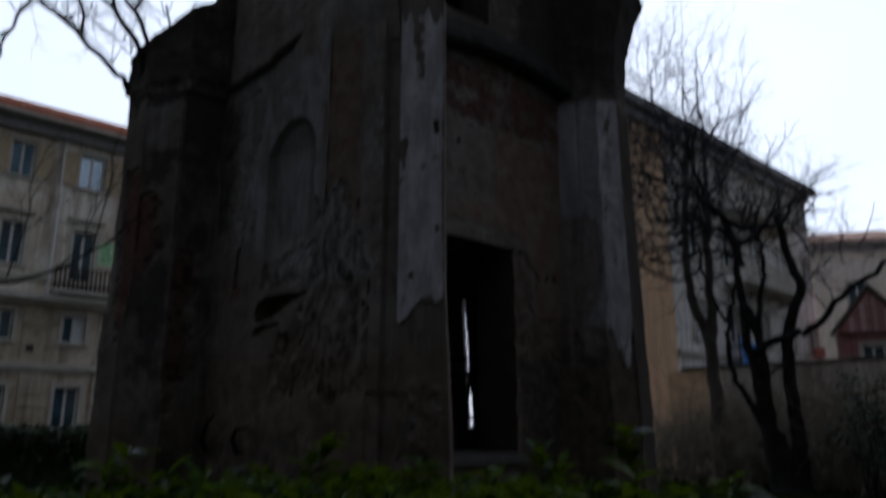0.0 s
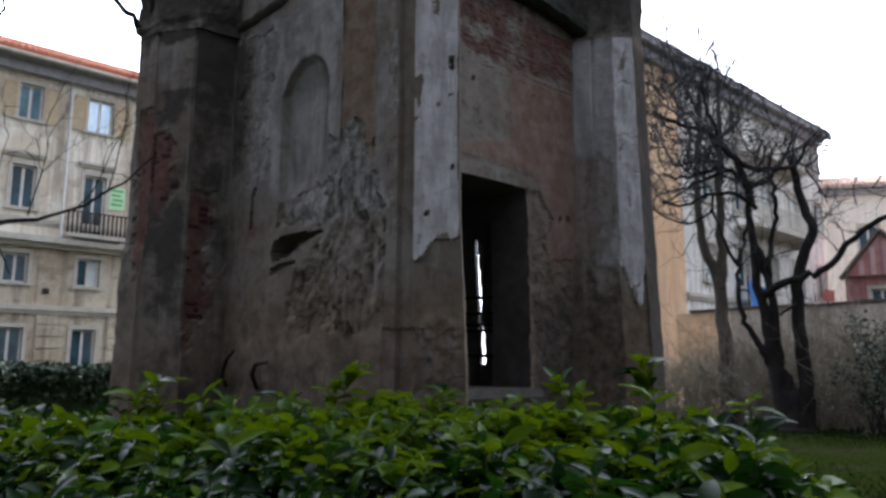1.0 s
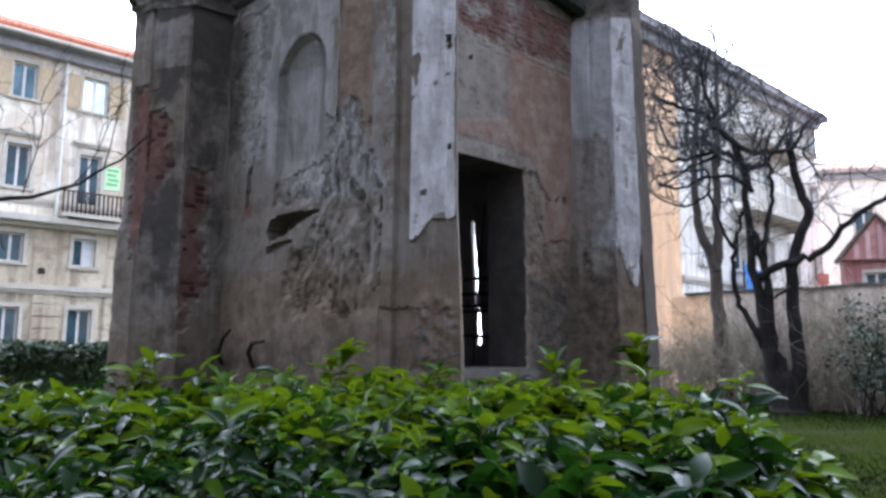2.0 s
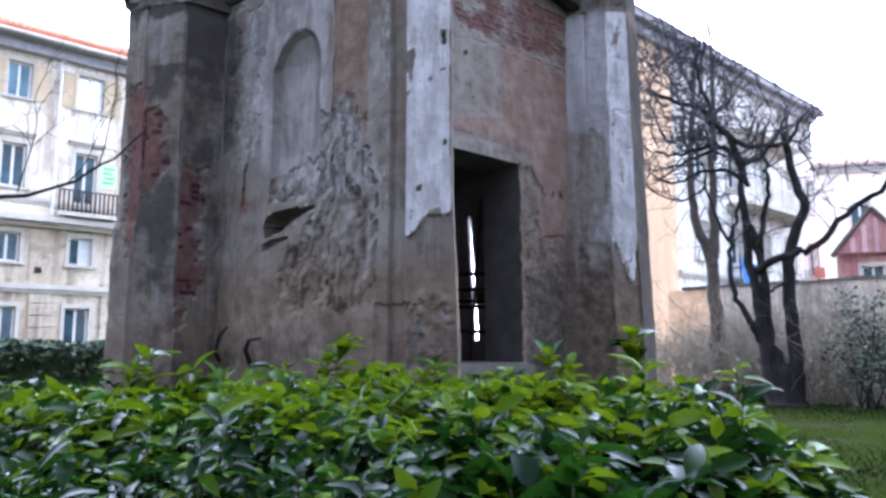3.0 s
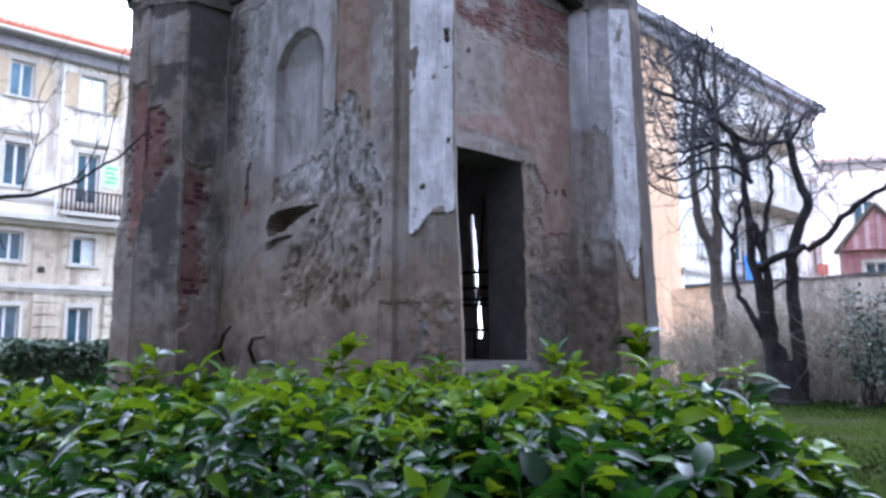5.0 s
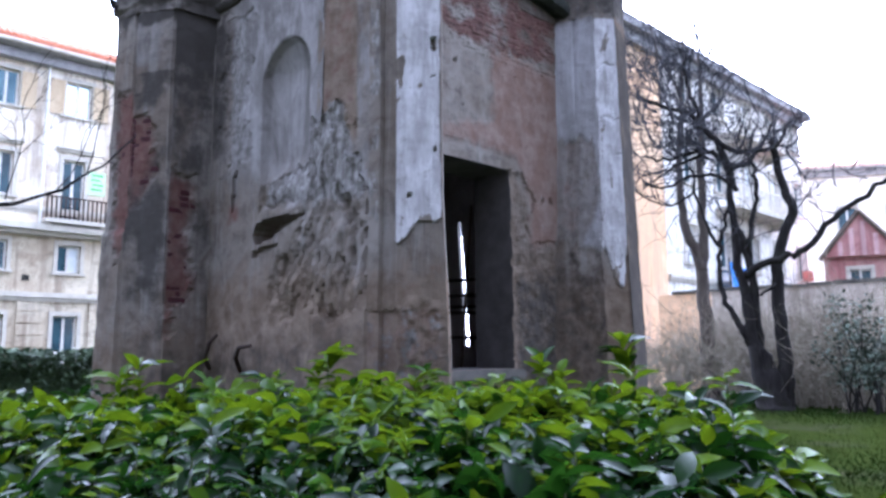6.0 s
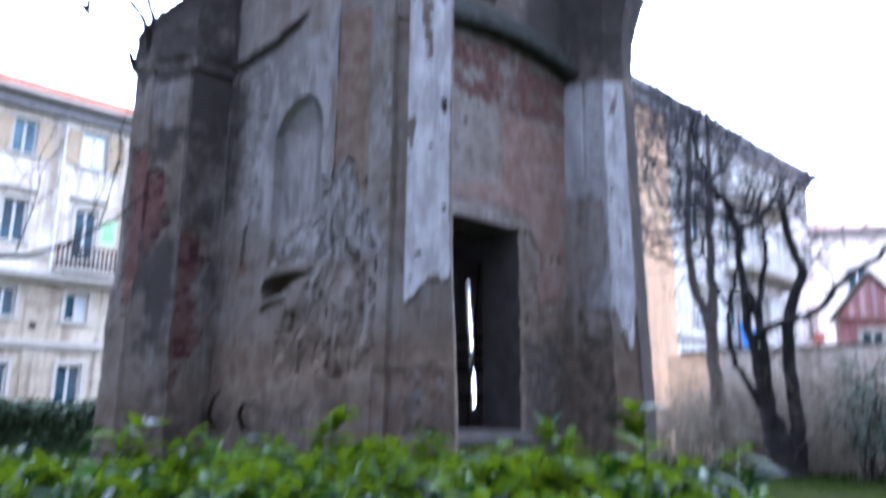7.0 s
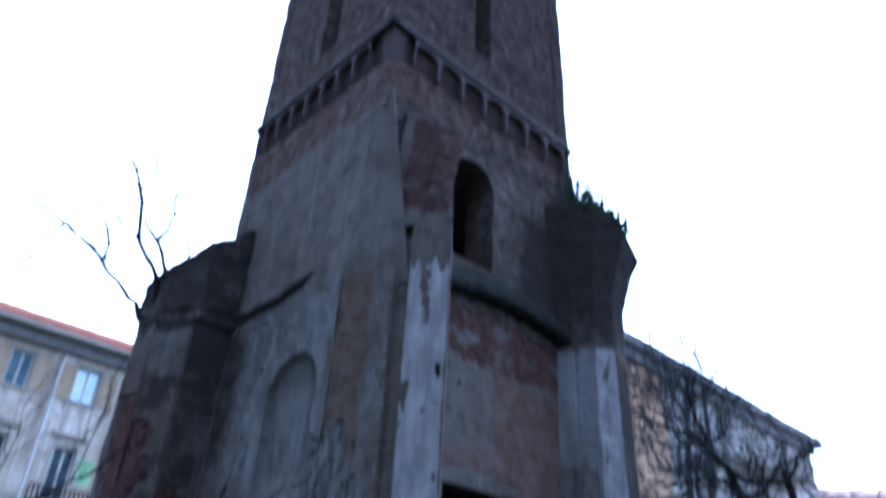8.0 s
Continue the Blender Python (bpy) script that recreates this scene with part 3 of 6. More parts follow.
def near_relief(face, s, z):
    off, coat = worn((s + face * 3, z, 21), 0.3, 0.008), {}
    flare = (0.07 if face == 3 else 0.04) * smooth01(3.0 - z, 0, 2.0)
    if face == 0:
        brown = blob(s, z, [(0.02, 2.9), (0.03, 5.2), (0.46, 5.2), (0.47, 4.0), (0.5, 3.3), (0.55, 2.95), (0.3, 3.2)], 0.16)
        coat["red"], coat["pink"], coat["earth"] = 0.4 * brown, 0.4 * brown, 1.0 * brown
        coat["damp"] = 0.3 * brown * (1 - smooth01(z, 3.6, 4.4))
        torn = blob(s, z, TORN_PIER, 0.22)
        if torn + 0.5 * rough_noise((s, z, 31), 0.2) > 0.5:
            off += -0.012 + 0.034 * rough_noise((s * 1.9, z * 0.6, 33), 0.13, 5)
            off -= 0.035 * smooth01(rough_noise((s * 2.4 + z * 0.5, z * 0.7, 35), 0.3, 3), 0.28, 0.42) * smooth01(3.0 - z, 0, 0.5)
        coat["rough"] = torn * (0.28 + 0.6 * smooth01(z, 2.4, 2.9))
        coat["earth"] = max(coat["earth"], 0.35 * torn)
        coat["red"] *= 1 - smooth01(torn, 0.2, 0.5)
        coat["wash"] = 0.9 * torn * smooth01(z, 2.45, 2.8)
        coat["white"] = 0.33 * torn * smooth01(z, 2.55, 3.0)
        for hs, wide in ((0.07, 0.02), (0.13, 0.012), (0.21, 0.016), (0.4, 0.01)):
            line = 1 - smooth01(abs(s - hs - 0.015 * rough_noise((z, hs, 0), 0.4)), wide * 0.5, wide * 1.4)
            coat["pale"] = max(coat.get("pale", 0), 0.8 * line * smooth01(z, 3.35, 3.8) * (1 - smooth01(torn, 0.2, 0.5)))
        edge_strip = smooth01(s, 0.44, 0.48) * (1 - smooth01(torn, 0.3, 0.6))
        coat["pale"] = max(coat.get("pale", 0), 0.75 * edge_strip * (0.6 + 0.8 * rough_noise((s * 2, z, 36), 0.25, 4)))
        coat["earth"] *= 1 - 0.6 * edge_strip
    elif face == 1:
        off -= 0.045 * smooth01(s, 0.1, 0.115) * (1 - smooth01(s, 0.235, 0.25))
        coat["rough"] = 0.45 * (1 - smooth01(s, 0.08, 0.12)) * smooth01(z, 2.0, 2.4)
        # groove strip darkened in colour as well as recessed
        coat["damp"] = 0.3 * smooth01(s, 0.1, 0.12)
    elif face == 2:
        end = 2.15 + 0.19 * smooth01(s, 0.04, 0.2) + 0.035 * rough_noise((s, 0, 7), 0.13, 4)
        lit = smooth01(z, end - 0.09, end + 0.09) * (1 - smooth01(z + 0.12 * rough_noise((s * 3, z * 0.2, 3), 0.2, 3), 4.9, 5.0))
        coat["white"] = lit
        if z < end:
            off -= 0.022
        bare = 0.75 * smooth01(z, 3.9, 4.5) * smooth01(s, 0.08, 0.15) * (1 - smooth01(s, 0.2, 0.26)) + 0.5 * (1 - smooth01(s, 0.03, 0.09)) * smooth01(rough_noise((s, z, 14), 0.3), 0.0, 0.3)
        bare += 0.55 * smooth01(rough_noise((s * 2.6, z * 0.5, 19), 0.3, 4), 0.12, 0.4)
        coat["white"] *= 1 - 0.8 * min(1, bare)
        off -= 0.012 * min(1, bare)
        for hs, hz, r in ((0.11, 2.55, 0.014), (0.31, 3.9, 0.02), (0.315, 3.84, 0.016), (0.31, 3.58, 0.01), (0.32, 2.95, 0.009)):
            pit = 1 - smooth01(math.hypot(s - hs, (z - hz) * 0.6), r * 0.6, r * 1.3)
            off -= 0.05 * pit
            coat["white"] *= 1 - pit
        coat["rough"] = 0.36 * smooth01(2.0 - z, 0, 0.5)
    if z > 4.95 and face > 0:
        coat["rough"], coat["pink"], coat["pale"] = 0.3, 0.35, 0.4
        coat["damp"] = 0.35 * smooth01(z, 5.1, 5.45)
    ledge_z = 1.6 + 0.02 * rough_noise((s, 2, 0), 0.2)
    if z < ledge_z and (face == 1 or face == 2):
        off -= 0.018 if face == 1 or s < 0.09 else 0.006
        coat["pink"] = 0.5
        coat["rough"] = 0.4
    if face == 2 and z < 1.75:
        off += 0.022 * rough_noise((s * 1.3, z, 37), 0.14, 5) * smooth01(1.75 - z, 0, 0.1)
    if face < 2:
        off -= 0.12 * smooth01(z, 5.2, 5.4)
    coat["earth"] = max(coat.get("earth", 0), 0.8 * smooth01(2.3 - z, 0, 0.7))
    if face == 2:
        coat["pink"] = max(coat.get("pink", 0), 0.33 * smooth01(2.3 - z, 0, 0.3))
    coat["damp"] = max(coat.get("damp", 0), 0.5 * smooth01(2.1 - z, 0, 0.9))
    return off + flare, coat


loft("near_pier", NEAR_PLAN, [(0, 1.0), (5.46, 1.0)], 0.02, near_relief, tower, PLASTER, "corner pier with a torn whitewashed face")

# plaster fillet that gathers the pier into the corner of the shaft
verts, faces, rows_n, cols_n = [], [], 48, 16
base_line = [Vector((*q, 0)) for q in NEAR_PLAN[:3]]
tip_a, tip_b = NEAR + V * 0.1 - U * 0.004, NEAR + U * 0.06 - V * 0.012
for i in range(rows_n + 1):
    t = i / rows_n
    z = 4.75 + 2.5 * t
    k = (1 - t) ** 0.9
    for j in range(cols_n + 1):
        w = j / cols_n
        foot = base_line[0].lerp(base_line[1], w / 0.68) if w < 0.68 else base_line[1].lerp(base_line[2], (w - 0.68) / 0.32)
        p = tip_a.lerp(tip_b, w).lerp(foot, k) - (U + V) * (0.05 * math.sin(math.pi * w) * (1 - k) * k - 0.02 * (1 - smooth01(t, 0.0, 0.2)) + 0.004)
        q = p - (U + V) * 0.006 * rough_noise((p.x, z, 1), 0.25)
        verts.append((q.x, q.y, z))
m = len(verts)
hub = NEAR + U * 0.45 + V * 0.25
verts += [(hub.x, hub.y, verts[i * (cols_n + 1)][2]) for i in range(rows_n + 1)]
w = cols_n + 1
for i in range(rows_n):
    for j in range(cols_n):
        faces.append((i * w + j, i * w + j + 1, (i + 1) * w + j + 1, (i + 1) * w + j))
    faces.append((m + i, i * w, (i + 1) * w, m + i + 1))
    faces.append((i * w + cols_n, m + i, m + i + 1, (i + 1) * w + cols_n))
coats = []
for x, y, z in verts:
    low = 1 - smooth01(z + 0.3 * rough_noise((x, y, z), 0.4), 5.0, 5.5)
    coats.append({"rough": 0.3, "pale": 0.45, "earth": 0.4 * low, "pink": 0.3 * low, "damp": 0.35 * blob(x, z, [(-0.8, 5.6), (-0.62, 6.3), (-0.45, 6.2), (-0.5, 5.6)], 0.4)})
coated("corner_fillet", verts, faces, coats, tower, PLASTER, "plaster fillet running up to the shaft corner")
# arch stump: the springing of a lost arch, leaning from the pier along the doorway side
verts, faces, coats = [], [], []
low_l, low_r = Vector((-0.44, 6.05, 5.4)), Vector((0.045, 6.02, 5.4))
top_l, top_r = Vector((-0.31, 6.12, 6.84)), Vector((0.23, 6.4, 6.8))
for i in range(41):
    t = i / 40
    for j in range(15):
        lean_k = t ** (1.15 if j < 7 else 1.9)
        l, r = low_l.lerp(top_l, lean_k), low_r.lerp(top_r, lean_k)
        l.z, r.z = low_l.z + (top_l.z - low_l.z) * t, low_r.z + (top_r.z - low_r.z) * t
        if j == 0:
            p = l - U * 0.1 + V * 0.16
        elif j == 14:
            p = r + V * 0.6
        else:
            w = (j - 1) / 12
            p = l.lerp(r, w) + V * 0.035 * abs(2 * w - 1) ** 4
            p = p - V * 0.025 * rough_noise((w, t * 3, 2), 0.35, 4)
        verts.append(tuple(p))
        mott = rough_noise((j * 0.06, t * 2, 7), 0.3, 4)
        coats.append({"rough": 0.3, "pale": 0.45} if j == 0 else {"red": 0.72 * smooth01(t, 0.02, 0.16) + 0.2 * mott, "damp": 0.56 * smooth01(t + 0.2 * mott, 0.02, 0.2), "pink": 0.3, "rough": 0.2})
for i in range(40):
    for j in range(14):
        q = i * 15 + j
        faces.append((q, q + 1, q + 16, q + 15))
ridge = len(verts)
for j in range(15):
    p = Vector(verts[600 + j]) + V * (0.4 if 0 < j < 14 else 0.0) + Vector((0, 0, 0.25 if 0 < j < 14 else 0.08))
    verts.append(tuple(p))
    coats.append({"damp": 0.9})
for j in range(14):
    faces.append((600 + j, 601 + j, ridge + j + 1, ridge + j))
faces += [tuple(range(15))[::-1], tuple(ridge + j for j in range(15))]
coated("arch_stump", verts, faces, coats, tower, PLASTER, "dark red-brown stump of a broken arch")

# left pier
LEFT_PLAN = [(-3.55, 8.75), (-3.58, 7.96), (-3.28, 7.74), (-2.78, 7.61), (-2.44, 7.93), (-2.7, 8.5)]
BRICKS_LF = [(0.56, 2.68), (0.56, 3.82), (0.27, 3.78), (0.18, 3.2), (0.31, 2.9), (0.45, 2.76)]
BRICKS_LS = [(-0.04, 3.06), (0.04, 3.14), (0.25, 3.13), (0.29, 2.83), (0.21, 2.54), (0.26, 2.15), (0.33, 1.93), (0.11, 1.72), (0.04, 1.44), (-0.04, 1.44)]


def left_relief(face, s, z):
    off, coat = worn((s + face * 3, z, 41), 0.3, 0.014), {}
    bare = 0.0
    if face == 2:
        bare = blob(0.517 - s, z, BRICKS_LF, 0.34)
    elif face == 3:
        bare = blob(s, z, BRICKS_LS, 0.34)
        # corner shade below the pier head, put into this face's colour
        coat["damp"] = 0.72 * smooth01(z, 3.0, 4.2)
    elif face == 1:
        bare = blob(s, z, [(0.12, 2.6), (0.1, 4.1), (0.5, 4.1), (0.5, 2.7), (0.3, 2.2)], 0.25)
        coat["white"] = 0.25 * smooth01(2.5 - z, 0, 0.2)
        off += 0.04 * smooth01(2.6 - z, 0, 0.1)
    off -= 0.028 * smooth01(bare + 0.3 * rough_noise((s, z, 44), 0.15), 0.42, 0.56)
    coat["red"] = bare
    coat["earth"] = 0.6 * smooth01(2.2 - z, 0, 1.0)
    blot = 0.5 + 0.6 * rough_noise((s + face, z * 0.6, 47), 0.5, 4)
    if face == 2:
        coat["damp"] = (1.2 * blot - 0.1) * (0.8 if z < 4.3 else 0.35) + 0.2 * smooth01(z, 1.4, 2.0)
        coat["white"] = 0.22 * smooth01(z, 4.1, 4.4)
        coat["pale"] = 0.5 * smooth01(z, 4.25, 4.45) * (1 - smooth01(s, 0.3, 0.4))
        off -= 0.03 * (s < 0.03 or s > 0.49) * smooth01(z, 3.0, 3.4)
    elif face == 3:
        # blotchy stains, plus painted shade towards the top of this face
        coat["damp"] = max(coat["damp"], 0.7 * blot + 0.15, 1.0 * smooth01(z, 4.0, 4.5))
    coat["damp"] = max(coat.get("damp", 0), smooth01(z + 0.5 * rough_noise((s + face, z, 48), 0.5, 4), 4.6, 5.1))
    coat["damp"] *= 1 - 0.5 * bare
    coat["rough"] = 0.36 * (1 - blot) * (1 - bare)
    return off, coat


loft("left_pier", LEFT_PLAN, [(0, 1.02), (5.0, 0.99)], 0.024, left_relief, tower, PLASTER, "angle pier with plaster fallen off red brick")


def wing_head(name, plan, centre, z0, flare, top, rough, coat, label):
    """The head of an angle pier: upright sides on a plan polygon, cut off by a raking top that climbs to the shaft."""
    mid = Vector((*centre, 0))
    ring = []
    for a, b in zip(plan, plan[1:] + plan[:1]):
        a, b = Vector((*a, 0)), Vector((*b, 0))
        n = max(1, round((b - a).length / 0.04))
        ring += [a.lerp(b, i / n) for i in range(n)]
    rows_n, n = 30, len(ring)
    levels = [(i / rows_n, 1.0) for i in range(rows_n + 1)] + [(1.0, 0.9), (1.0, 0.6), (1.0, 0.25)]
    verts, faces, coats = [], [], []
    for t, shrink in levels:
        k = float(np.interp(t, [f[0] for f in flare], [f[1] for f in flare])) * shrink
        for p in ring:
            q = mid + (p - mid) * k
            z = z0 + (top(q.x, q.y) - z0) * t
            q += (p - mid).normalized() * rough * rough_noise((q.x * 1.0, q.y, z), 0.22, 4)
            if t == 1.0:
                z += rough * rough_noise((q.x, q.y, 3), 0.15, 4)
            verts.append((q.x, q.y, z))
            coats.append(coat(q.x, z, t))
    for j in range(len(levels) - 1):
        for i in range(n):
            faces.append((j * n + i, j * n + (i + 1) % n, (j + 1) * n + (i + 1) % n, (j + 1) * n + i))
    faces.append(tuple(range(n))[::-1])
    faces.append(tuple((len(levels) - 1) * n + i for i in range(n)))
    return coated(name, verts, faces, coats, tower, PLASTER, label)


def left_top(x, y):
    return 5.27 + float(np.interp((x + 3.66) * 0.8 + (y - 7.85) * 0.6, (-0.1, 0.0, 0.12, 0.486, 0.75, 0.96, 1.2), (-0.05, 0.0, 0.3, 0.68, 0.88, 1.06, 1.2)))


wing_head("left_pier_head", [(-3.55, 8.75), (-3.6, 7.96), (-3.28, 7.73), (-2.78, 7.6), (-2.4, 7.9), (-2.6, 8.5)], (-2.9, 8.2), 4.98,
          [(0, 1.0), (0.1, 1.0), (0.16, 1.05), (0.5, 1.03), (1, 1.03)], left_top, 0.03,
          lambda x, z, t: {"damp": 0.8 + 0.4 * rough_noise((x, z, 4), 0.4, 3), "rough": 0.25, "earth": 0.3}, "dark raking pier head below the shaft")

# right pier, which flares out at its head
RIGHT_PLAN = [(1.0, 8.208), (1.83, 7.81), (2.105, 7.85), (2.36, 8.33), (2.16, 8.75), (1.4, 8.7)]


def right_relief(face, s, z):
    off, coat = worn((s + face * 3, z, 51), 0.3, 0.012), {}
    z = 1.25 + (z - 1.25) / 1.03
    if face == 0:
        # smooth limewashed upper part, a ragged coat hanging below it in tongues, bare brown render at the foot
        hem = 3.55 - 0.6 * smooth01(s, 0.82, 0.93) + 0.09 * rough_noise((s * 1.5, 3, 52), 0.16, 3)
        foot = 2.37 + 0.06 * rough_noise((s * 1.6, 5, 54), 0.14, 4)
        upper = smooth01(z, hem - 0.03, hem + 0.03)
        coat["wash"] = (0.4 + 0.45 * upper) * smooth01(z, foot - 0.05, foot + 0.05) * (1 - smooth01(z, 4.85, 5.0))
        coat["white"] = 0.26 * smooth01(s, 0.66, 0.8) * upper * (1 - smooth01(z, 4.7, 4.85))
        torn = smooth01(s, 0.46, 0.54) * (1 - upper)
        off -= torn * (0.012 + 0.014 * rough_noise((s * 1.6, z * 0.7, 53), 0.2, 4))
        coat["rough"] = 0.3 * torn * smooth01(z, 2.3, 2.5)
        coat["earth"] = 0.3 * (1 - upper)
        coat["pink"] = 0.42 * (1 - upper) * (1 - smooth01(s, 0.6, 0.8)) * smooth01(z, foot, foot + 0.2)
        groove = smooth01(s, 0.605, 0.62) * (1 - smooth01(s, 0.645, 0.66)) * smooth01(z, 3.75, 3.95)
        off -= 0.016 * groove
        lobe = blob(s, z, [(0.89, 3.0), (0.8, 2.62), (0.7, 2.46), (0.67, 2.36), (0.8, 2.33), (0.96, 2.25), (0.95, 2.7)], 0.1)
        coat["wash"] = max(coat["wash"], lobe)
        coat["white"] = max(coat["white"], 0.4 * lobe)
        off += 0.014 * lobe
        # groove darkened in colour as well as cut; foot and torn patches darker too
        coat["damp"] = max(0.45 * groove, 0.55 * smooth01(foot + 0.04 - z, 0, 0.4), 0.6 * smooth01(rough_noise((s * 1.5, z * 0.6, 58), 0.3, 4), 0.2, 0.45) * torn)
    elif face == 1:
        end = 2.35 - 0.42 * smooth01(s, 0.0, 0.14) + 0.5 * smooth01(s, 0.2, 0.3) + 0.06 * rough_noise((s, 1, 7), 0.08, 3)
        coat["white"] = smooth01(z, end - 0.09, end + 0.09) * (1 - smooth01(z, 4.86, 4.92))
        if z < end:
            off -= 0.022
        for hz, a, b in ((4.32, 0.0, 0.22), (3.72, 0.02, 0.4), (3.3, 0.2, 0.4)):
            if a < s < b and abs(z - hz - 0.12 * s - 0.06 * rough_noise((s, hz, 0), 0.15)) < 0.013:
                off -= 0.01
        coat["white"] *= 1 - 0.55 * smooth01(rough_noise((s * 2, z * 0.6, 17), 0.3, 4), 0.15, 0.35)
    coat["earth"] = max(coat.get("earth", 0), 0.85 * smooth01(2.5 - z, 0, 0.8))
    coat["red"] = 0.5 * blob(s, z, [(0.8, 1.4), (0.8, 1.68), (1.06, 1.68), (1.06, 1.4)], 0.3) if face == 0 else 0.0
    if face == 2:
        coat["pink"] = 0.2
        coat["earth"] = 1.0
        # outer side face darker than the other faces
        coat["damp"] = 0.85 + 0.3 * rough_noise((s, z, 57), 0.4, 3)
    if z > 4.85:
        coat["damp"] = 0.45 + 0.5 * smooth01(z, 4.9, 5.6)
    return off, coat


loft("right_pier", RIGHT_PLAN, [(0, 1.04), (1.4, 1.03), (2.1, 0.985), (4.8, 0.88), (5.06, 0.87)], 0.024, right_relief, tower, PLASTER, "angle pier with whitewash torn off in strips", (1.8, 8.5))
HEAD_PLAN = [(1.8 + (x - 1.8) * 0.87, 8.5 + (y - 8.5) * 0.87) for x, y in RIGHT_PLAN]
wing_head("right_pier_head", HEAD_PLAN, (1.7, 8.3), 5.03, [(0, 1.0), (0.2, 1.01), (0.4, 1.06), (0.68, 1.24), (1.0, 1.52)],
          lambda x, y: 6.5 + float(np.interp(2.5 - x + 0.4 * (y - 8.2), (-0.1, 0.0, 0.3, 0.75, 1.2), (0.0, 0.02, 0.3, 0.48, 0.55))), 0.02,
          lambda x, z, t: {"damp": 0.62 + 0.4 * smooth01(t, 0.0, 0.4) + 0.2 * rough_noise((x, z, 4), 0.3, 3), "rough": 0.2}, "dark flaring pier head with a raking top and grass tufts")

# segmental arch over the doorway wall
bm = bmesh.new()
low, top, rear = [], [], []
for i in range(25):
    s = 0.75 + 2.3 * i / 24
    arc = 5.04 + 0.13 * (1 - ((s - 2.0) / 1.05) ** 2)
    deep = 0.2 + 0.03 * rough_noise((s, 0, 0), 0.3)
    p = NEAR + U * s
    low.append([bm.verts.new(p - V * w + Vector((0, 0, z))) for w, z in ((-0.05, arc + 0.02), (deep * 0.55, arc + 0.01), (deep * 0.9, arc + 0.05), (deep * 0.85, arc + 0.15), (0.04, arc + 0.36), (-0.05, arc + 0.38))])
for a, b in zip(low, low[1:]):
    for k in range(6):
        bm.faces.new((a[k], b[k], b[(k + 1) % 6], a[(k + 1) % 6]))
bm.faces.new(low[0])
bm.faces.new(low[-1][::-1])
bmesh.ops.recalc_face_normals(bm, faces=bm.faces[:])
bmesh.ops.subdivide_edges(bm, edges=bm.edges[:], cuts=3, use_grid_fill=True)
pts = [p.co.copy() for p in bm.verts]
bm.verts.index_update()
quads = [tuple(p.index for p in f.verts) for f in bm.faces]
bm.free()
pts = [p + (U * 0.3 - V) * 0.03 * rough_noise(p, 0.35, 3) for p in pts]
# the whole arch edge is in one dark stone colour
coated("relieving_arch", pts, quads, [{"damp": 0.8 + 0.3 * rough_noise(p, 0.5), "rough": 0.2, "pink": 0.2} for p in pts], tower, DARK_ARCH_STONE, "dark edge of a segmental arch")

# moulding between the niche wall and the shaft, dying out towards the corner
verts, faces, coats = [], [], []
for i in range(61):
    s = 0.5 + 2.2 * i / 60
    k = smooth01(s, 0.5, 1.3)
    p, z = NEAR + V * s, float(np.interp(s, (0.5, 0.7, 1.0, 1.5, 2.0, 2.7), (5.24, 5.22, 5.17, 5.06, 5.06, 5.1))) + 0.02 * rough_noise((s, 3, 0), 0.2)
    for w, h in ((-0.05, -0.03), (0.02, -0.03), (0.05, 0.0), (0.06, 0.03), (0.035, 0.06), (-0.05, 0.11)):
        q = p - U * (w * k + 0.012 * rough_noise((s, h, 5), 0.12) * k - 0.06 * (1 - k)) + Vector((0, 0, z + h * (0.5 + 0.5 * k)))
        verts.append(tuple(q))
        # dark coat fades out towards the corner
        coats.append({"damp": 0.95 * k + 0.2})
for i in range(60):
    for k in range(6):
        faces.append((i * 6 + k, i * 6 + (k + 1) % 6, i * 6 + 6 + (k + 1) % 6, i * 6 + 6 + k))
coated("wall_moulding", verts, faces, coats, tower, PLASTER, "dark moulding")

# shaft: two seen faces with openings, two plain ones, and a cap
def taper(p):
    """The shaft narrows upwards along its doorway side."""
    k = float(np.interp(p.z, (5.0, 7.0, 8.6, 11.4, 13.3), (1.1, 1.088, 1.07, 1.035, 1.01)))
    return p + U * ((p - NEAR).xy.dot(U.xy) * (k - 1))


def shaft_right(s, z):
    off = worn((s, z, 61), 0.4, 0.02)
    coat = {"damp": 0.95 * blob(s, z, [(1.8, 5.2), (2.1, 6.7), (3.2, 7.0), (3.2, 5.2)], 0.5), "pink": 0.3}
    high = smooth01(z, 6.9, 7.4)
    terracotta = smooth01(z, 7.15 + 0.13 * s, 7.22 + 0.13 * s) * (1 - smooth01(z, 7.74, 7.78))
    coat["red"] = 0.15 + 0.33 * high
    coat["pink"] = 0.42 + 0.2 * high + 0.1 * terracotta
    coat["damp"] = max(coat["damp"], 0.55 + 0.14 * high - 0.12 * terracotta)
    # shade inside the frieze arches, put into the wall's red and dark coats
    recess_shade = smooth01(z, 7.7, 7.76) * (1 - smooth01(z, 8.16, 8.2))
    coat["red"] = max(coat["red"], 0.8 * recess_shade)
    coat["damp"] = max(coat["damp"], 0.6 * recess_shade)
    off += 0.03 * smooth01(s, SIDE_U - 0.24, SIDE_U - 0.2) * smooth01(z, 6.0, 6.1)
    return off, coat


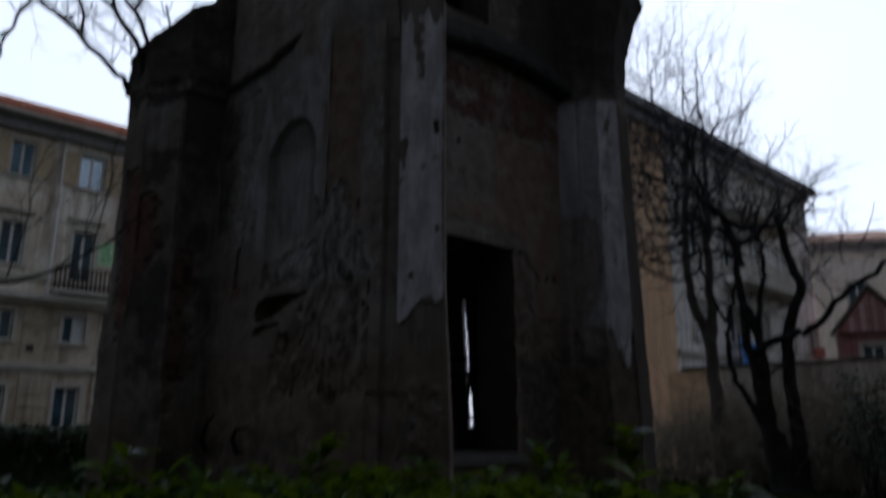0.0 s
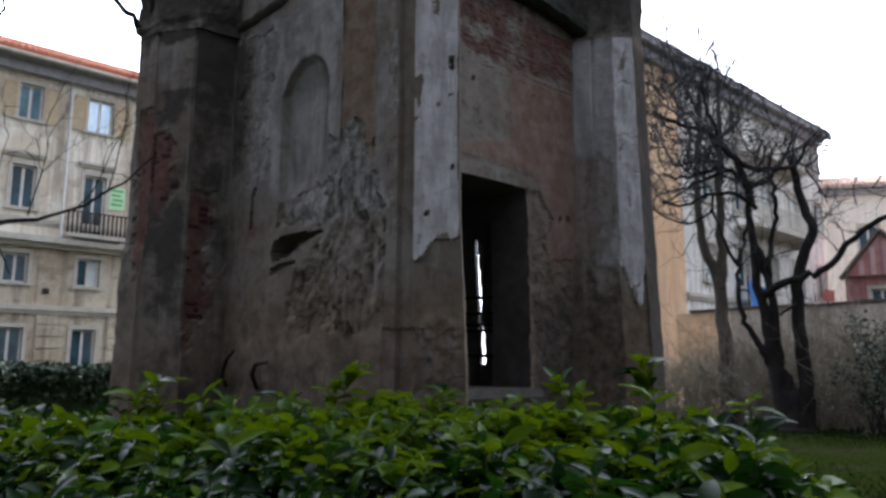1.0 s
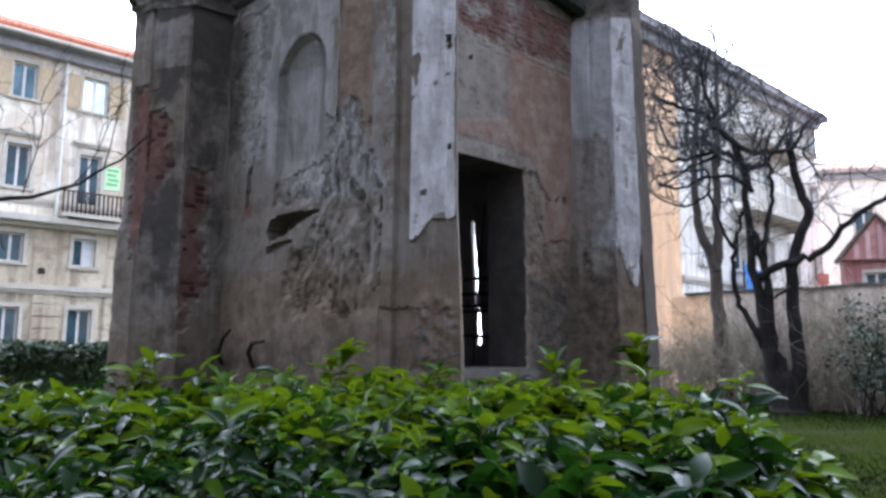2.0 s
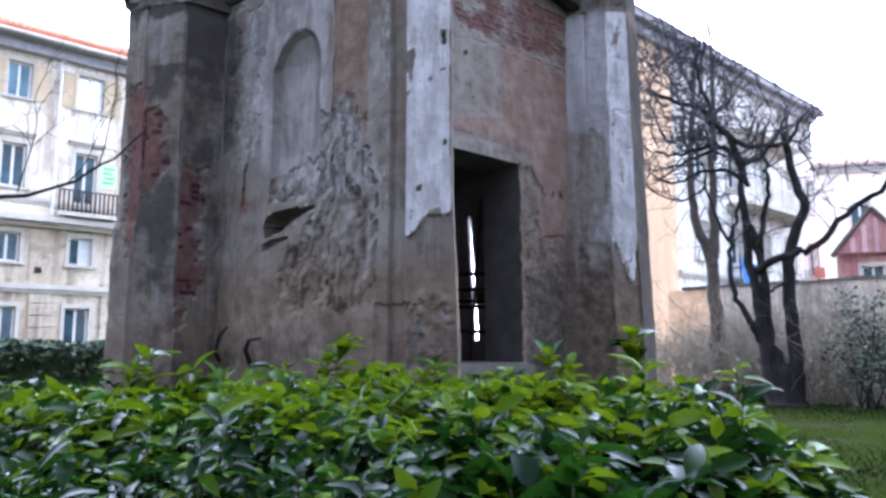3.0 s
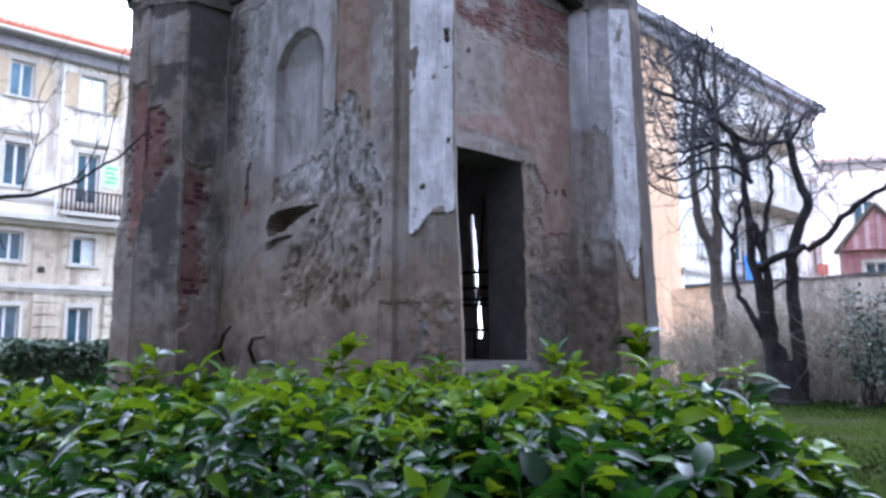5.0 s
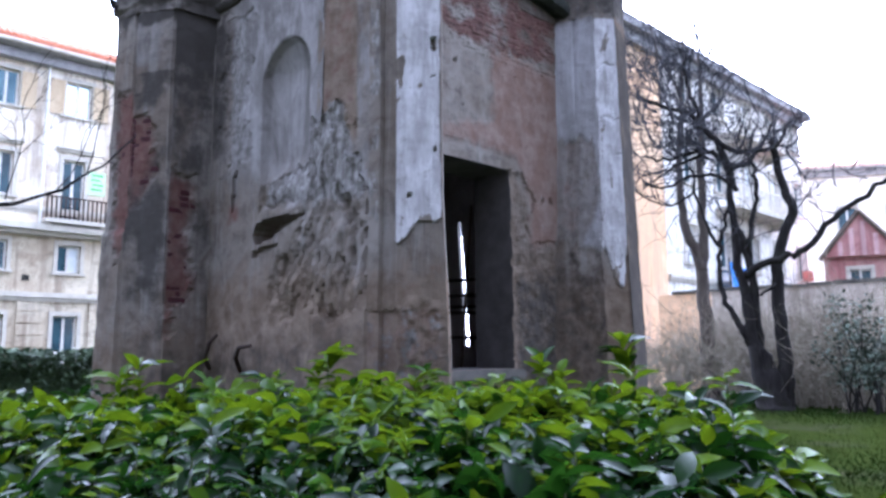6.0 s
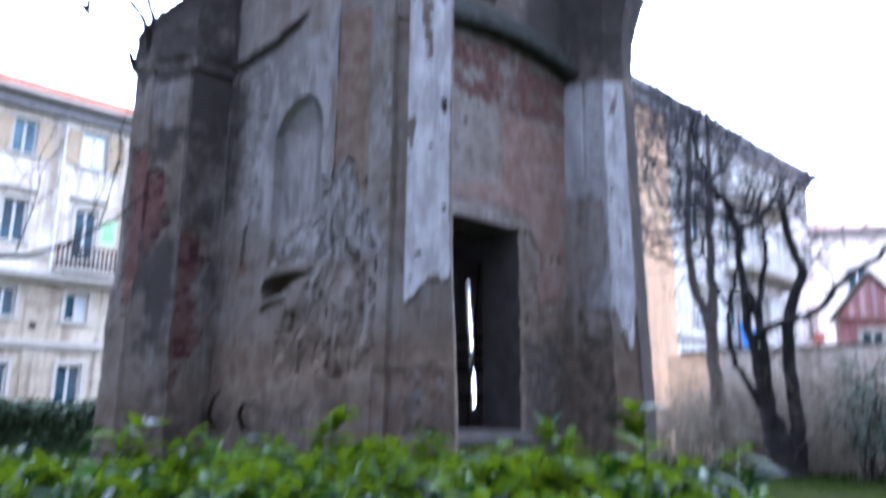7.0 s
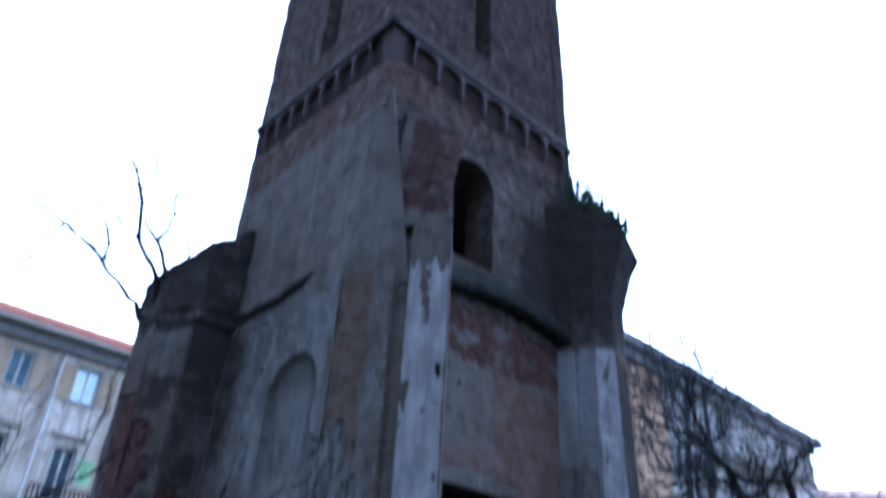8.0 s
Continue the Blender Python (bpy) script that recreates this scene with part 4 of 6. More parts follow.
def shaft_left(s, z):
    s = -s
    off = worn((s, z, 71), 0.4, 0.015)
    high = smooth01(z, 7.2, 7.4)
    terracotta = smooth01(z, 7.04, 7.12) * (1 - smooth01(z, 7.74, 7.78))
    high = max(high, terracotta)
    coat = {"red": 0.5 * high, "pink": 0.45 * high + 0.1 * terracotta, "rough": 0.3 * (1 - high), "pale": 0.35 * (1 - high), "damp": 0.55 * high * (1 - 0.2 * terracotta)}
    # arch shade in the wall colour again, stronger on this face
    recess_shade = smooth01(z, 7.7, 7.76) * (1 - smooth01(z, 8.16, 8.2))
    coat["red"] = max(coat["red"], 0.8 * recess_shade)
    coat["damp"] = max(coat["damp"], 0.85 * recess_shade)
    off += 0.03 * smooth01(s, SIDE - 0.22, SIDE - 0.18) * smooth01(z, 6.3, 6.4)
    return off, coat


def cut_back(z):
    return max(0.0, 1 - (z - 4.75) / 2.5) ** 0.9


CORNER_LEFT = [(-(0.07 + 0.37 * cut_back(z + 0.1)), 0.0, z, z + 0.1) for z in np.arange(4.9, 7.0, 0.1)]
CORNER_RIGHT = [(0.0, 0.03 + 0.3 * cut_back(z + 0.1), z, z + 0.1) for z in np.arange(5.0, 7.0, 0.1)]
ARCH_OPENING = [(1.0, 1.61, 5.6, 6.72)]
for k in range(12):
    z = 6.72 + 0.3 * k / 12
    half = 0.305 * math.sqrt(1 - ((k + 0.5) / 12) ** 2)
    ARCH_OPENING.append((1.305 - half, 1.305 + half, z, z + 0.3 / 12))
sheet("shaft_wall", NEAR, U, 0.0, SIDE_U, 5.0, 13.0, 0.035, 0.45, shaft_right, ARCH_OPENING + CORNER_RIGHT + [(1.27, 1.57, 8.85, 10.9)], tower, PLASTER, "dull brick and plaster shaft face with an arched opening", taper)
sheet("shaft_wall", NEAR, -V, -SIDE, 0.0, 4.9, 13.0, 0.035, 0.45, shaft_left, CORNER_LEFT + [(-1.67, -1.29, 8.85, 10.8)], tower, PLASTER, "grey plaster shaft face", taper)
sheet("shaft_wall", LEFT, U, 0.0, SIDE_U, 5.3, 13.0, 0.5, -0.45, plain, [], tower, None, "", taper)
sheet("shaft_wall", RIGHT + U * (SIDE_U - SIDE), V, 0.0, SIDE, 5.3, 13.0, 0.5, 0.45, plain, [], tower, None, "", taper)
bm = bmesh.new()
prism(bm, [tuple(p.xy) for p in (NEAR - (U + V) * 0.12, RIGHT + (U - V) * 0.12, BACK + (U + V) * 0.12, LEFT + (V - U) * 0.12)], 13.0, 13.2)
for p in bm.verts:
    p.co = taper(p.co)
part("shaft_cap", bm, STONE, tower)


def band(name, z0, z1, proud, material):
    for o, d, a, b in ((NEAR, U, -proud, SIDE_U - 0.02), (NEAR, -V, -SIDE + 0.02, proud)):
        bm = bmesh.new()
        slab(bm, o, d, a, b, -0.02, proud, z0, z1)
        for p in bm.verts:
            p.co = taper(p.co)
        part(name, bm, material, tower)


band("string_course", 8.18, 8.26, 0.1, BAND)
band("string_course", 8.26, 8.32, 0.075, PALE_BAND)

# small round arches on slender pendants of the corbel frieze
ARCH_W = 0.37
bm = bmesh.new()
h = ARCH_W / 2
outline = [(-h, 0.0), (-h + 0.014, 0.02), (-h + 0.016, 0.2)]
for i in range(1, 12):
    a = radians(180 - 15 * i)
    outline.append(((h - 0.016) * math.copysign(abs(math.cos(a)) ** 0.7, math.cos(a)), 0.2 + 0.16 * math.sin(a) ** 0.7))
outline += [(h - 0.016, 0.2), (h - 0.014, 0.02), (h, 0.0)]
rows_c = [[bm.verts.new((x, y, z)) for x, z in pts] for y, pts in ((0.0, outline), (-0.075, outline), (-0.075, [(x, 0.43) for x, z in outline]), (0.0, [(x, 0.43) for x, z in outline]))]
for a, b in zip(rows_c, rows_c[1:]):
    for i in range(len(outline) - 1):
        bm.faces.new((a[i], a[i + 1], b[i + 1], b[i]))
bmesh.ops.recalc_face_normals(bm, faces=bm.faces[:])
arch_mesh = mesh_of("corbel_arch", bm, PALE_BAND)
for d, turn, first, pitch in ((U, math.atan2(UY, UX), 0.485, 0.41), (V, math.atan2(UX, -UY) + math.pi, 0.5, 0.335)):
    for i in range(7):
        ob = under(new("corbel_arch", arch_mesh), tower)
        ob.matrix_basis = Matrix.Translation(NEAR + d * (first + pitch * i) + Vector((0, 0, 7.76))) @ Matrix.Rotation(turn, 4, "Z") @ Matrix.Diagonal((pitch / ARCH_W, 1, 1, 1))
bm = bmesh.new()
prism(bm, [tuple((NEAR + q).xy) for q in (U * -0.05 - V * 0.0, -(U + V) * 0.06, V * -0.05 + U * 0.18, U * 0.18, V * 0.18, V * 0.18 - U * 0.05)], 7.2, 8.34)
for p in bm.verts:
    if p.co.z < 7.5:
        p.co = p.co.lerp(NEAR + (U + V) * 0.14 + Vector((0, 0, p.co.z)), 0.45)
bmesh.ops.subdivide_edges(bm, edges=bm.edges[:], cuts=2)
part("frieze_corner", bm, BAND, tower)


# ---- houses round the garden ----
def up(z):
    return Vector((0, 0, z))


def window(house, o, d, s0, s1, z0, z1, pane=PANE, shutters=False, head=False, surround=TRIM):
    """A casement window set back in its opening, with surround, sill, frame and two panes."""
    bm = bmesh.new()
    for a, b, c, e in ((s0 - 0.14, s0, z0, z1), (s1, s1 + 0.14, z0, z1), (s0 - 0.14, s1 + 0.14, z1, z1 + 0.16)):
        slab(bm, o, d, a, b, -0.02, 0.05, c, e)
    w = part("window", bm, surround, house)
    bm = bmesh.new()
    slab(bm, o, d, s0 - 0.2, s1 + 0.2, -0.05, 0.12, z0 - 0.1, z0)
    part("sill", bm, surround, w)
    if head:
        bm = bmesh.new()
        slab(bm, o, d, s0 - 0.3, s1 + 0.3, -0.02, 0.2, z1 + 0.4, z1 + 0.5)
        slab(bm, o, d, s0 - 0.24, s1 + 0.24, -0.02, 0.12, z1 + 0.3, z1 + 0.4)
        part("head_moulding", bm, surround, w)
    mid = (s0 + s1) / 2
    bm = bmesh.new()
    for a, b, c, e in ((s0, s0 + 0.07, z0, z1), (s1 - 0.07, s1, z0, z1), (mid - 0.05, mid + 0.05, z0, z1), (s0 + 0.07, mid - 0.05, z1 - 0.07, z1), (mid + 0.05, s1 - 0.07, z1 - 0.07, z1), (s0 + 0.07, mid - 0.05, z0, z0 + 0.08), (mid + 0.05, s1 - 0.07, z0, z0 + 0.08)):
        slab(bm, o, d, a, b, -0.24, -0.18, c, e)
    part("window_frame", bm, FRAME_WHITE, w)
    for a, b in ((s0 + 0.06, mid - 0.04), (mid + 0.04, s1 - 0.06)):
        bm = bmesh.new()
        slab(bm, o, d, a, b, -0.225, -0.205, z0 + 0.06, z1 - 0.06)
        part("pane", bm, pane, w)
    # dark sheet behind the panes stands in for the room's shade
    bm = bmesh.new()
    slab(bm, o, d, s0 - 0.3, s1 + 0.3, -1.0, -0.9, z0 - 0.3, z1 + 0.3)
    part("room_shade", bm, DARK, w)
    if not shutters and math.sin(s0 * 5.3 + z0 * 2.1) > 0.35:
        bm = bmesh.new()
        slab(bm, o, d, mid + 0.05, s1 - 0.08, -0.2, -0.19, z0 + 0.08 + 0.2 * (math.sin(s0 * 3) > 0), z1 - 0.08)
        part("blind", bm, CURTAIN, w, "pale drawn blind")
    if shutters:
        wide = (s1 - s0) / 2 + 0.12
        for a, b in ((s0 - 0.06 - wide, s0 - 0.06), (s1 + 0.06, s1 + 0.06 + wide)):
            bm = bmesh.new()
            slab(bm, o, d, a, a + 0.07, 0.055, 0.1, z0, z1)
            slab(bm, o, d, b - 0.07, b, 0.055, 0.1, z0, z1)
            slab(bm, o, d, a + 0.06, b - 0.06, 0.05, 0.062, z0, z1)
            strip = []
            for i in range(17):
                c = z0 + (z1 - z0) * i / 16
                for out_w, h in ((0.062, 0.0), (0.092, -0.02)):
                    strip.append([bm.verts.new(o + d * t - V * out_w + up(c + h)) for t in (a + 0.07, b - 0.07)])
            for lo_r, hi_r in zip(strip, strip[1:]):
                bm.faces.new((lo_r[0], lo_r[1], hi_r[1], hi_r[0]))
            part("shutter", bm, SHUTTER, w)


def ledge(house, o, d, s0, s1, z0, z1, proud, material, name="string_course"):
    bm = bmesh.new()
    slab(bm, o, d, s0, s1, -0.02, proud, z0, z1)
    slab(bm, o, d, s0, s1, -0.02, proud * 0.55, z0 - (z1 - z0) * 0.7, z0)
    part(name, bm, material, house)


def balcony(house, o, d, s0, s1, z, deep=0.8, bar=0.02, rail=IRON):
    bm = bmesh.new()
    slab(bm, o, d, s0, s1, -0.02, deep, z - 0.14, z)
    b = part("balcony", bm, TRIM, house)
    for s in (s0 + 0.2, s1 - 0.2):
        bm = bmesh.new()
        slab(bm, o, d, s - 0.09, s + 0.09, 0, deep * 0.7, z - 0.42, z - 0.14)
        part("bracket", bm, TRIM, b)
    bm = bmesh.new()
    slab(bm, o, d, s0, s1, deep - 0.06, deep - 0.02, z + 0.86, z + 0.91)
    slab(bm, o, d, s0, s1, deep - 0.05, deep - 0.03, z + 0.08, z + 0.11)
    part("railing", bm, rail, b, "thin iron railing")
    n = round((s1 - s0) / 0.17)
    for i in range(n + 1):
        s = s0 + 0.02 + (s1 - s0 - 0.04) * i / n
        bm = bmesh.new()
        slab(bm, o, d, s - bar, s + bar, deep - 0.06, deep - 0.02, z, z + 0.88)
        part("baluster", bm, rail, b)


def house_shell(house, o, d, s0, s1, deep, top, wall, holes, cuts=(), eave=0.7, tile_rows=5, roof_up=2.2, tiling=TILES, eaves=EAVES, low=None):
    """Front wall with openings, plain other walls, eaves and a tiled roof slope of separate tile rows."""
    out = Vector((d.y, -d.x, 0))
    bounds = [s0, *[c[0] for c in cuts], s1]
    walls = [wall, *[c[1] for c in cuts]]
    for a, b, m in zip(bounds, bounds[1:], walls):
        # low: floors below this height get a wall colour that includes shade
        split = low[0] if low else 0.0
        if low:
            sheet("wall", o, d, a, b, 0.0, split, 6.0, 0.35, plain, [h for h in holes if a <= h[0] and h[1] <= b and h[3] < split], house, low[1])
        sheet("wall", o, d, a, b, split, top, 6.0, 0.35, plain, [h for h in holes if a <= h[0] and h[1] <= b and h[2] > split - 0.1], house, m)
    for a, b, c in ((s0, s0 + 0.3, -0.36), (s1 - 0.3, s1, -0.36), (s0 + 0.31, s1 - 0.31, -deep + 0.3)):
        bm = bmesh.new()
        slab(bm, o, d, a, b, -deep, c, 0, top)
        part("wall", bm, wall, house)
    bm = bmesh.new()
    slab(bm, o, d, s0 - 0.3, s1 + 0.4, -deep, eave, top + 0.01, top + 0.14)
    slab(bm, o, d, s0, s1, 0.0, eave * 0.45, top - 0.4, top)
    soffit = part("soffit", bm, eaves, house)
    n = int((s1 - s0) / 0.9)
    for i in range(n):
        s = s0 + 0.4 + (s1 - s0 - 0.8) * i / (n - 1)
        bm = bmesh.new()
        slab(bm, o, d, s - 0.06, s + 0.06, eave * 0.45, eave - 0.08, top - 0.03, top + 0.005)
        part("rafter", bm, eaves, soffit)
    # roof slope, with half-round tiles running up it
    bm = bmesh.new()
    a0, b0 = o + d * (s0 - 0.35) + out * eave + up(top + 0.15), o + d * (s1 + 0.45) + out * eave + up(top + 0.15)
    a1, b1 = o + d * (s0 - 0.35) - out * deep / 2 + up(top + roof_up), o + d * (s1 + 0.45) - out * deep / 2 + up(top + roof_up)
    a2, b2 = o + d * (s0 - 0.35) - out * (deep + 0.3) + up(top + 0.15), o + d * (s1 + 0.45) - out * (deep + 0.3) + up(top + 0.15)
    lift = up(0.12)
    for q in ((a0, b0, b1, a1), (a1, b1, b2, a2)):
        lo = [bm.verts.new(p) for p in q]
        hi = [bm.verts.new(p + lift) for p in q]
        bm.faces.new(hi)
        bm.faces.new(lo[::-1])
        for i in range(4):
            bm.faces.new((lo[i], lo[(i + 1) % 4], hi[(i + 1) % 4], hi[i]))
    bmesh.ops.recalc_face_normals(bm, faces=bm.faces[:])
    roof = part("roof", bm, tiling, house)
    verts, faces = [], []
    n = int((b0 - a0).length / 0.24)
    for i in range(n):
        k = (i + 0.5) / n
        lo, hi = a0.lerp(b0, k) + lift, a1.lerp(b1, k) + lift
        for j in range(tile_rows):
            p, q = lo.lerp(hi, j / tile_rows), lo.lerp(hi, (j + 1) / tile_rows)
            base = len(verts)
            for e, r in ((p, 0.105), (q, 0.08)):
                for c in range(5):
                    ang = math.pi * c / 4
                    verts.append(e + d * math.cos(ang) * r + up(math.sin(ang) * r * 0.9 + 0.02))
            for c in range(4):
                faces.append((base + c, base + c + 1, base + 6 + c, base + 5 + c))
            faces.append(tuple(base + c for c in range(5)))
    me = bpy.data.meshes.new("tiles")
    me.from_pydata(verts, [], faces)
    me.materials.append(tiling)
    tagged(under(new("tiles", me), roof), "rows of half-round clay tiles", "", "", "stuff")


LEFT_O = Vector((-17.5, 27.2, 0))
flats = thing("apartment_house", LEFT_O + U * 3, "four-storey cream apartment house with shutters, balcony and tiled roof", "house")
COLS = [-4.25, -1.6, 1.05, 3.7, 6.35, 9.0]
holes = []
for c in COLS:
    for z0, z1 in ((0.95, 2.77), (4.48, 5.62), (7.4 if abs(c - 3.7) > 0.1 else 6.66, 9.12), (10.98, 12.42)):
        half = 0.43 if z1 > 3 else 0.46
        if z1 > 12 and abs(c - 3.7) < 0.1:
            half = 0.5
        holes.append((c - half, c + half, z0, z1))
house_shell(flats, LEFT_O, U, -6.0, 11.0, 10.0, 13.2, CREAM, holes, (), 0.9, eaves=DULL_EAVES, low=(6.1, SHADED_RENDER), roof_up=2.75)
for h in holes:
    window(flats, LEFT_O, U, *h, (SKY_PANE if h[0] > 2 else BLUE_PANE) if h[3] > 12 else PANE, shutters=h[3] > 12, head=8 < h[3] < 10)
ledge(flats, LEFT_O, U, -6.0, 11.0, 6.06, 6.3, 0.62, TRIM)
ledge(flats, LEFT_O, U, -6.0, 11.0, 3.45, 3.65, 0.2, TRIM)
ledge(flats, LEFT_O, U, -6.0, 11.0, 6.9, 7.05, 0.1, TRIM)
balcony(flats, LEFT_O, U, 2.55, 4.95, 6.52, 0.8, 0.032)
bm = bmesh.new()
tube(bm, [LEFT_O + U * 2.5 - V * 0.14 + up(z) for z in (6.3, 8, 10, 12, 13.2)], [0.06] * 5, 8)
part("drainpipe", bm, FRAME_WHITE, flats, "pale drainpipe")
bm = bmesh.new()
tube(bm, [LEFT_O - U * 6.2 - V * 0.95 + up(13.3), LEFT_O + U * 11.3 - V * 0.95 + up(13.25)], [0.08, 0.08], 8)
part("gutter", bm, TRIM, flats, "pale metal gutter")
# coursed blocks between the ground-floor windows, and a vent whose shade is a dark slab
for c in (-2.95, -0.28, 2.38, 5.02):
    for k in range(7):
        bm = bmesh.new()
        slab(bm, LEFT_O, U, c - 0.45, c + 0.45, 0.0, 0.07, 0.12 + 0.47 * k, 0.53 + 0.47 * k)
        part("quoin_block", bm, SHADED_RENDER, flats)
bm = bmesh.new()
slab(bm, LEFT_O, U, 2.05, 2.3, 0.0, 0.03, 4.1, 4.32)
part("vent", bm, DARK, flats, "dark slab standing in for the shade of a wall vent")
# a green notice on the wall, its writing too small to read
sign = thing("notice_board", LEFT_O + U * 4.6 + up(8.2), "pale green notice with unreadable lines on the house wall", "sign")
bm = bmesh.new()
slab(bm, LEFT_O, U, 4.28, 4.92, 0.01, 0.05, 7.8, 8.78)
part("panel", bm, SIGN_PALE, sign)
for k, (a, b) in enumerate(((4.36, 4.84), (4.36, 4.72), (4.42, 4.84), (4.36, 4.8))):
    bm = bmesh.new()
    slab(bm, LEFT_O, U, a, b, 0.052, 0.058, 8.58 - k * 0.2, 8.68 - k * 0.2)
    part("bar", bm, SIGN_GREEN, sign)

RIGHT_O = Vector((7.16, 25.6, 0))
block_r = thing("apartment_block", RIGHT_O + U * 8, "long pale apartment block with balconies and an orange end bay", "house")
holes = []
for i in range(5):
    c = 3.9 + 2.75 * i
    for z0, z1 in ((1.2, 2.9), (4.6, 6.1), (7.75, 9.4), (11.0, 12.3)):
        holes.append((c - 0.5, c + 0.5, z0, z1))
house_shell(block_r, RIGHT_O, U, -1.3, 15.6, 6.5, 12.75, WHITE_FACADE, holes, [(-1.2, ORANGE), (2.0, WHITE_FACADE)], 0.55, 3, 1.2, GREY_TILES, DULL_EAVES)
for h in holes:
    window(block_r, RIGHT_O, U, *h)
balcony(block_r, RIGHT_O, U, 6.0, 11.8, 7.05, 1.1, 0.01, RAIL_WHITE)
balcony(block_r, RIGHT_O, U, 6.3, 11.6, 10.2, 1.0, 0.01, RAIL_WHITE)
ledge(block_r, RIGHT_O, U, 2.0, 15.6, 3.9, 4.05, 0.12, TRIM)

# houses far off
far1 = thing("far_house", (30, 48, 0), "distant pale orange house with a cornice", "house")
house_shell(far1, Vector((25.2, 49.0, 0)), Vector((0.97, -0.24, 0)), 0.0, 22.0, 9.0, 13.2, PALE_ORANGE, [(2 + 3 * i, 3.2 + 3 * i, z, z + 1.7) for i in range(6) for z in (5.0, 9.0)], (), 0.5, 3, 1.8, PALE_TILES, PALE_EAVES)
for i in range(6):
    for z in (5.0, 9.0):
        window(far1, Vector((25.2, 49.0, 0)), Vector((0.97, -0.24, 0)), 2 + 3 * i, 3.2 + 3 * i, z, z + 1.7)
far2 = thing("gabled_house", (20, 34, 0), "small dull red house with a gable", "house")
d2, o2 = Vector((0.86, -0.51, 0)), Vector((18.3, 34.2, 0))
sheet("wall", o2, d2, 0, 9, 0, 5.6, 6.0, 0.3, plain, [(1 + 2.2 * i, 1.9 + 2.2 * i, 3.4, 4.9) for i in range(4)], far2, PINK_RED)
for i in range(4):
    window(far2, o2, d2, 1 + 2.2 * i, 1.9 + 2.2 * i, 3.4, 4.9)
bm = bmesh.new()
slab(bm, o2, d2, 0.0, 9.0, -6, -0.31, 0, 5.6)
part("rear_mass", bm, PINK_RED, far2)
bm = bmesh.new()
g = [o2 + d2 * s + Vector((d2.y, -d2.x, 0)) * w + up(z) for s, w, z in ((0.0, 0.4, 5.5), (1.55, 0.4, 7.45), (3.3, 0.4, 5.4), (0.0, -6.3, 5.5), (1.55, -6.3, 7.45), (3.3, -6.3, 5.4))]
vs = [bm.verts.new(p) for p in g]
for q in ((0, 1, 2), (5, 4, 3), (0, 3, 4, 1), (1, 4, 5, 2), (2, 5, 3, 0)):
    bm.faces.new([vs[k] for k in q])
bmesh.ops.recalc_face_normals(bm, faces=bm.faces[:])
part("roof", bm, PINK_RED, far2)
w2 = Vector((d2.y, -d2.x, 0))
for i in range(13):
    a = -0.1 + 0.24 * i
    top = 5.4 + 1.25 * min(a, 1.45) - 1.2 * max(0, a - 1.45)
    if top > 5.7:
        bm = bmesh.new()
        slab(bm, o2, d2, a, a + 0.2, 0.405, 0.44, 5.5, top)
        part("board", bm, PINK_PALE if i % 2 else PINK_RED, far2)
for a, b in (((-0.15, 5.35), (1.55, 7.52)), ((1.55, 7.52), (3.4, 5.3))):
    bm = bmesh.new()
    tube(bm, [o2 + d2 * q[0] + w2 * 0.55 + up(q[1]) for q in (a, b)], [0.11, 0.11], 4)
    part("barge_board", bm, EAVES, far2)
board = thing("sign_board", (12.0, 23.5, 0), "plain red board on a post behind the garden wall", "sign")
bm = bmesh.new()
block(bm, 11.84, 12.18, 23.46, 23.5, 3.42, 3.76)
part("panel", bm, CAR_RED, board)
bm = bmesh.new()
tube(bm, [(12.0, 23.53, 0), (12.0, 23.53, 3.8)], [0.03, 0.03], 6)
part("post", bm, IRON, board)

# ---- garden wall ----
WALL_O, WALL_D = Vector((7.5, 23.3, 0)), Vector((UY, -UX, 0))


def wall_relief(s, z):
    return 0.03 * rough_noise((s, z, 3), 0.5, 4), {}


gw = thing("garden_wall", WALL_O + WALL_D * 4, "old rendered garden wall under a worn stone coping", "wall", "", "structure")
sheet("wall_face", WALL_O, WALL_D, -0.45, 1.34, 0.0, 3.0, 0.15, 0.35, wall_relief, [], gw, ORANGE, "orange rendered end of the wall")
sheet("wall_face", WALL_O, WALL_D, 1.345, 14.0, 0.0, 3.0, 0.15, 0.35, wall_relief, [], gw, GARDEN_WALL)
random.seed(5)
for i in range(23):
    bm = bmesh.new()
    s = 0.04 + 0.6 * i
    lift = random.uniform(-0.02, 0.03)
    slab(bm, WALL_O, WALL_D, s + 0.01, s + 0.59, -0.42, 0.07, 3.0 + lift, 3.08 + lift)
    part("coping_stone", bm, STONE, gw)
tarp = thing("tarpaulin", (9.9, 26.2, 0), "bright blue tarpaulin hung behind the garden wall", "tarpaulin")
bm = bmesh.new()
rowsv = [[bm.verts.new(RIGHT_O + U * (5.7 + 0.2 * i) - V * (0.6 + 0.12 * math.sin(i * 1.3 + j * 0.4)) + up(3.2 + 0.2 * j * (1 - 0.02 * i))) for i in range(9)] for j in range(9)]
for j in range(8):
    for i in range(8):
        bm.faces.new((rowsv[j][i], rowsv[j][i + 1], rowsv[j + 1][i + 1], rowsv[j + 1][i]))
part("cloth", bm, BLUE, tarp, "", True)
bm = bmesh.new()
for i in (0, 8):
    p = RIGHT_O + U * (5.7 + 0.2 * i) - V * 0.6
    tube(bm, [p, p + up(4.9)], [0.03, 0.03], 6)
part("pole", bm, IRON, tarp)


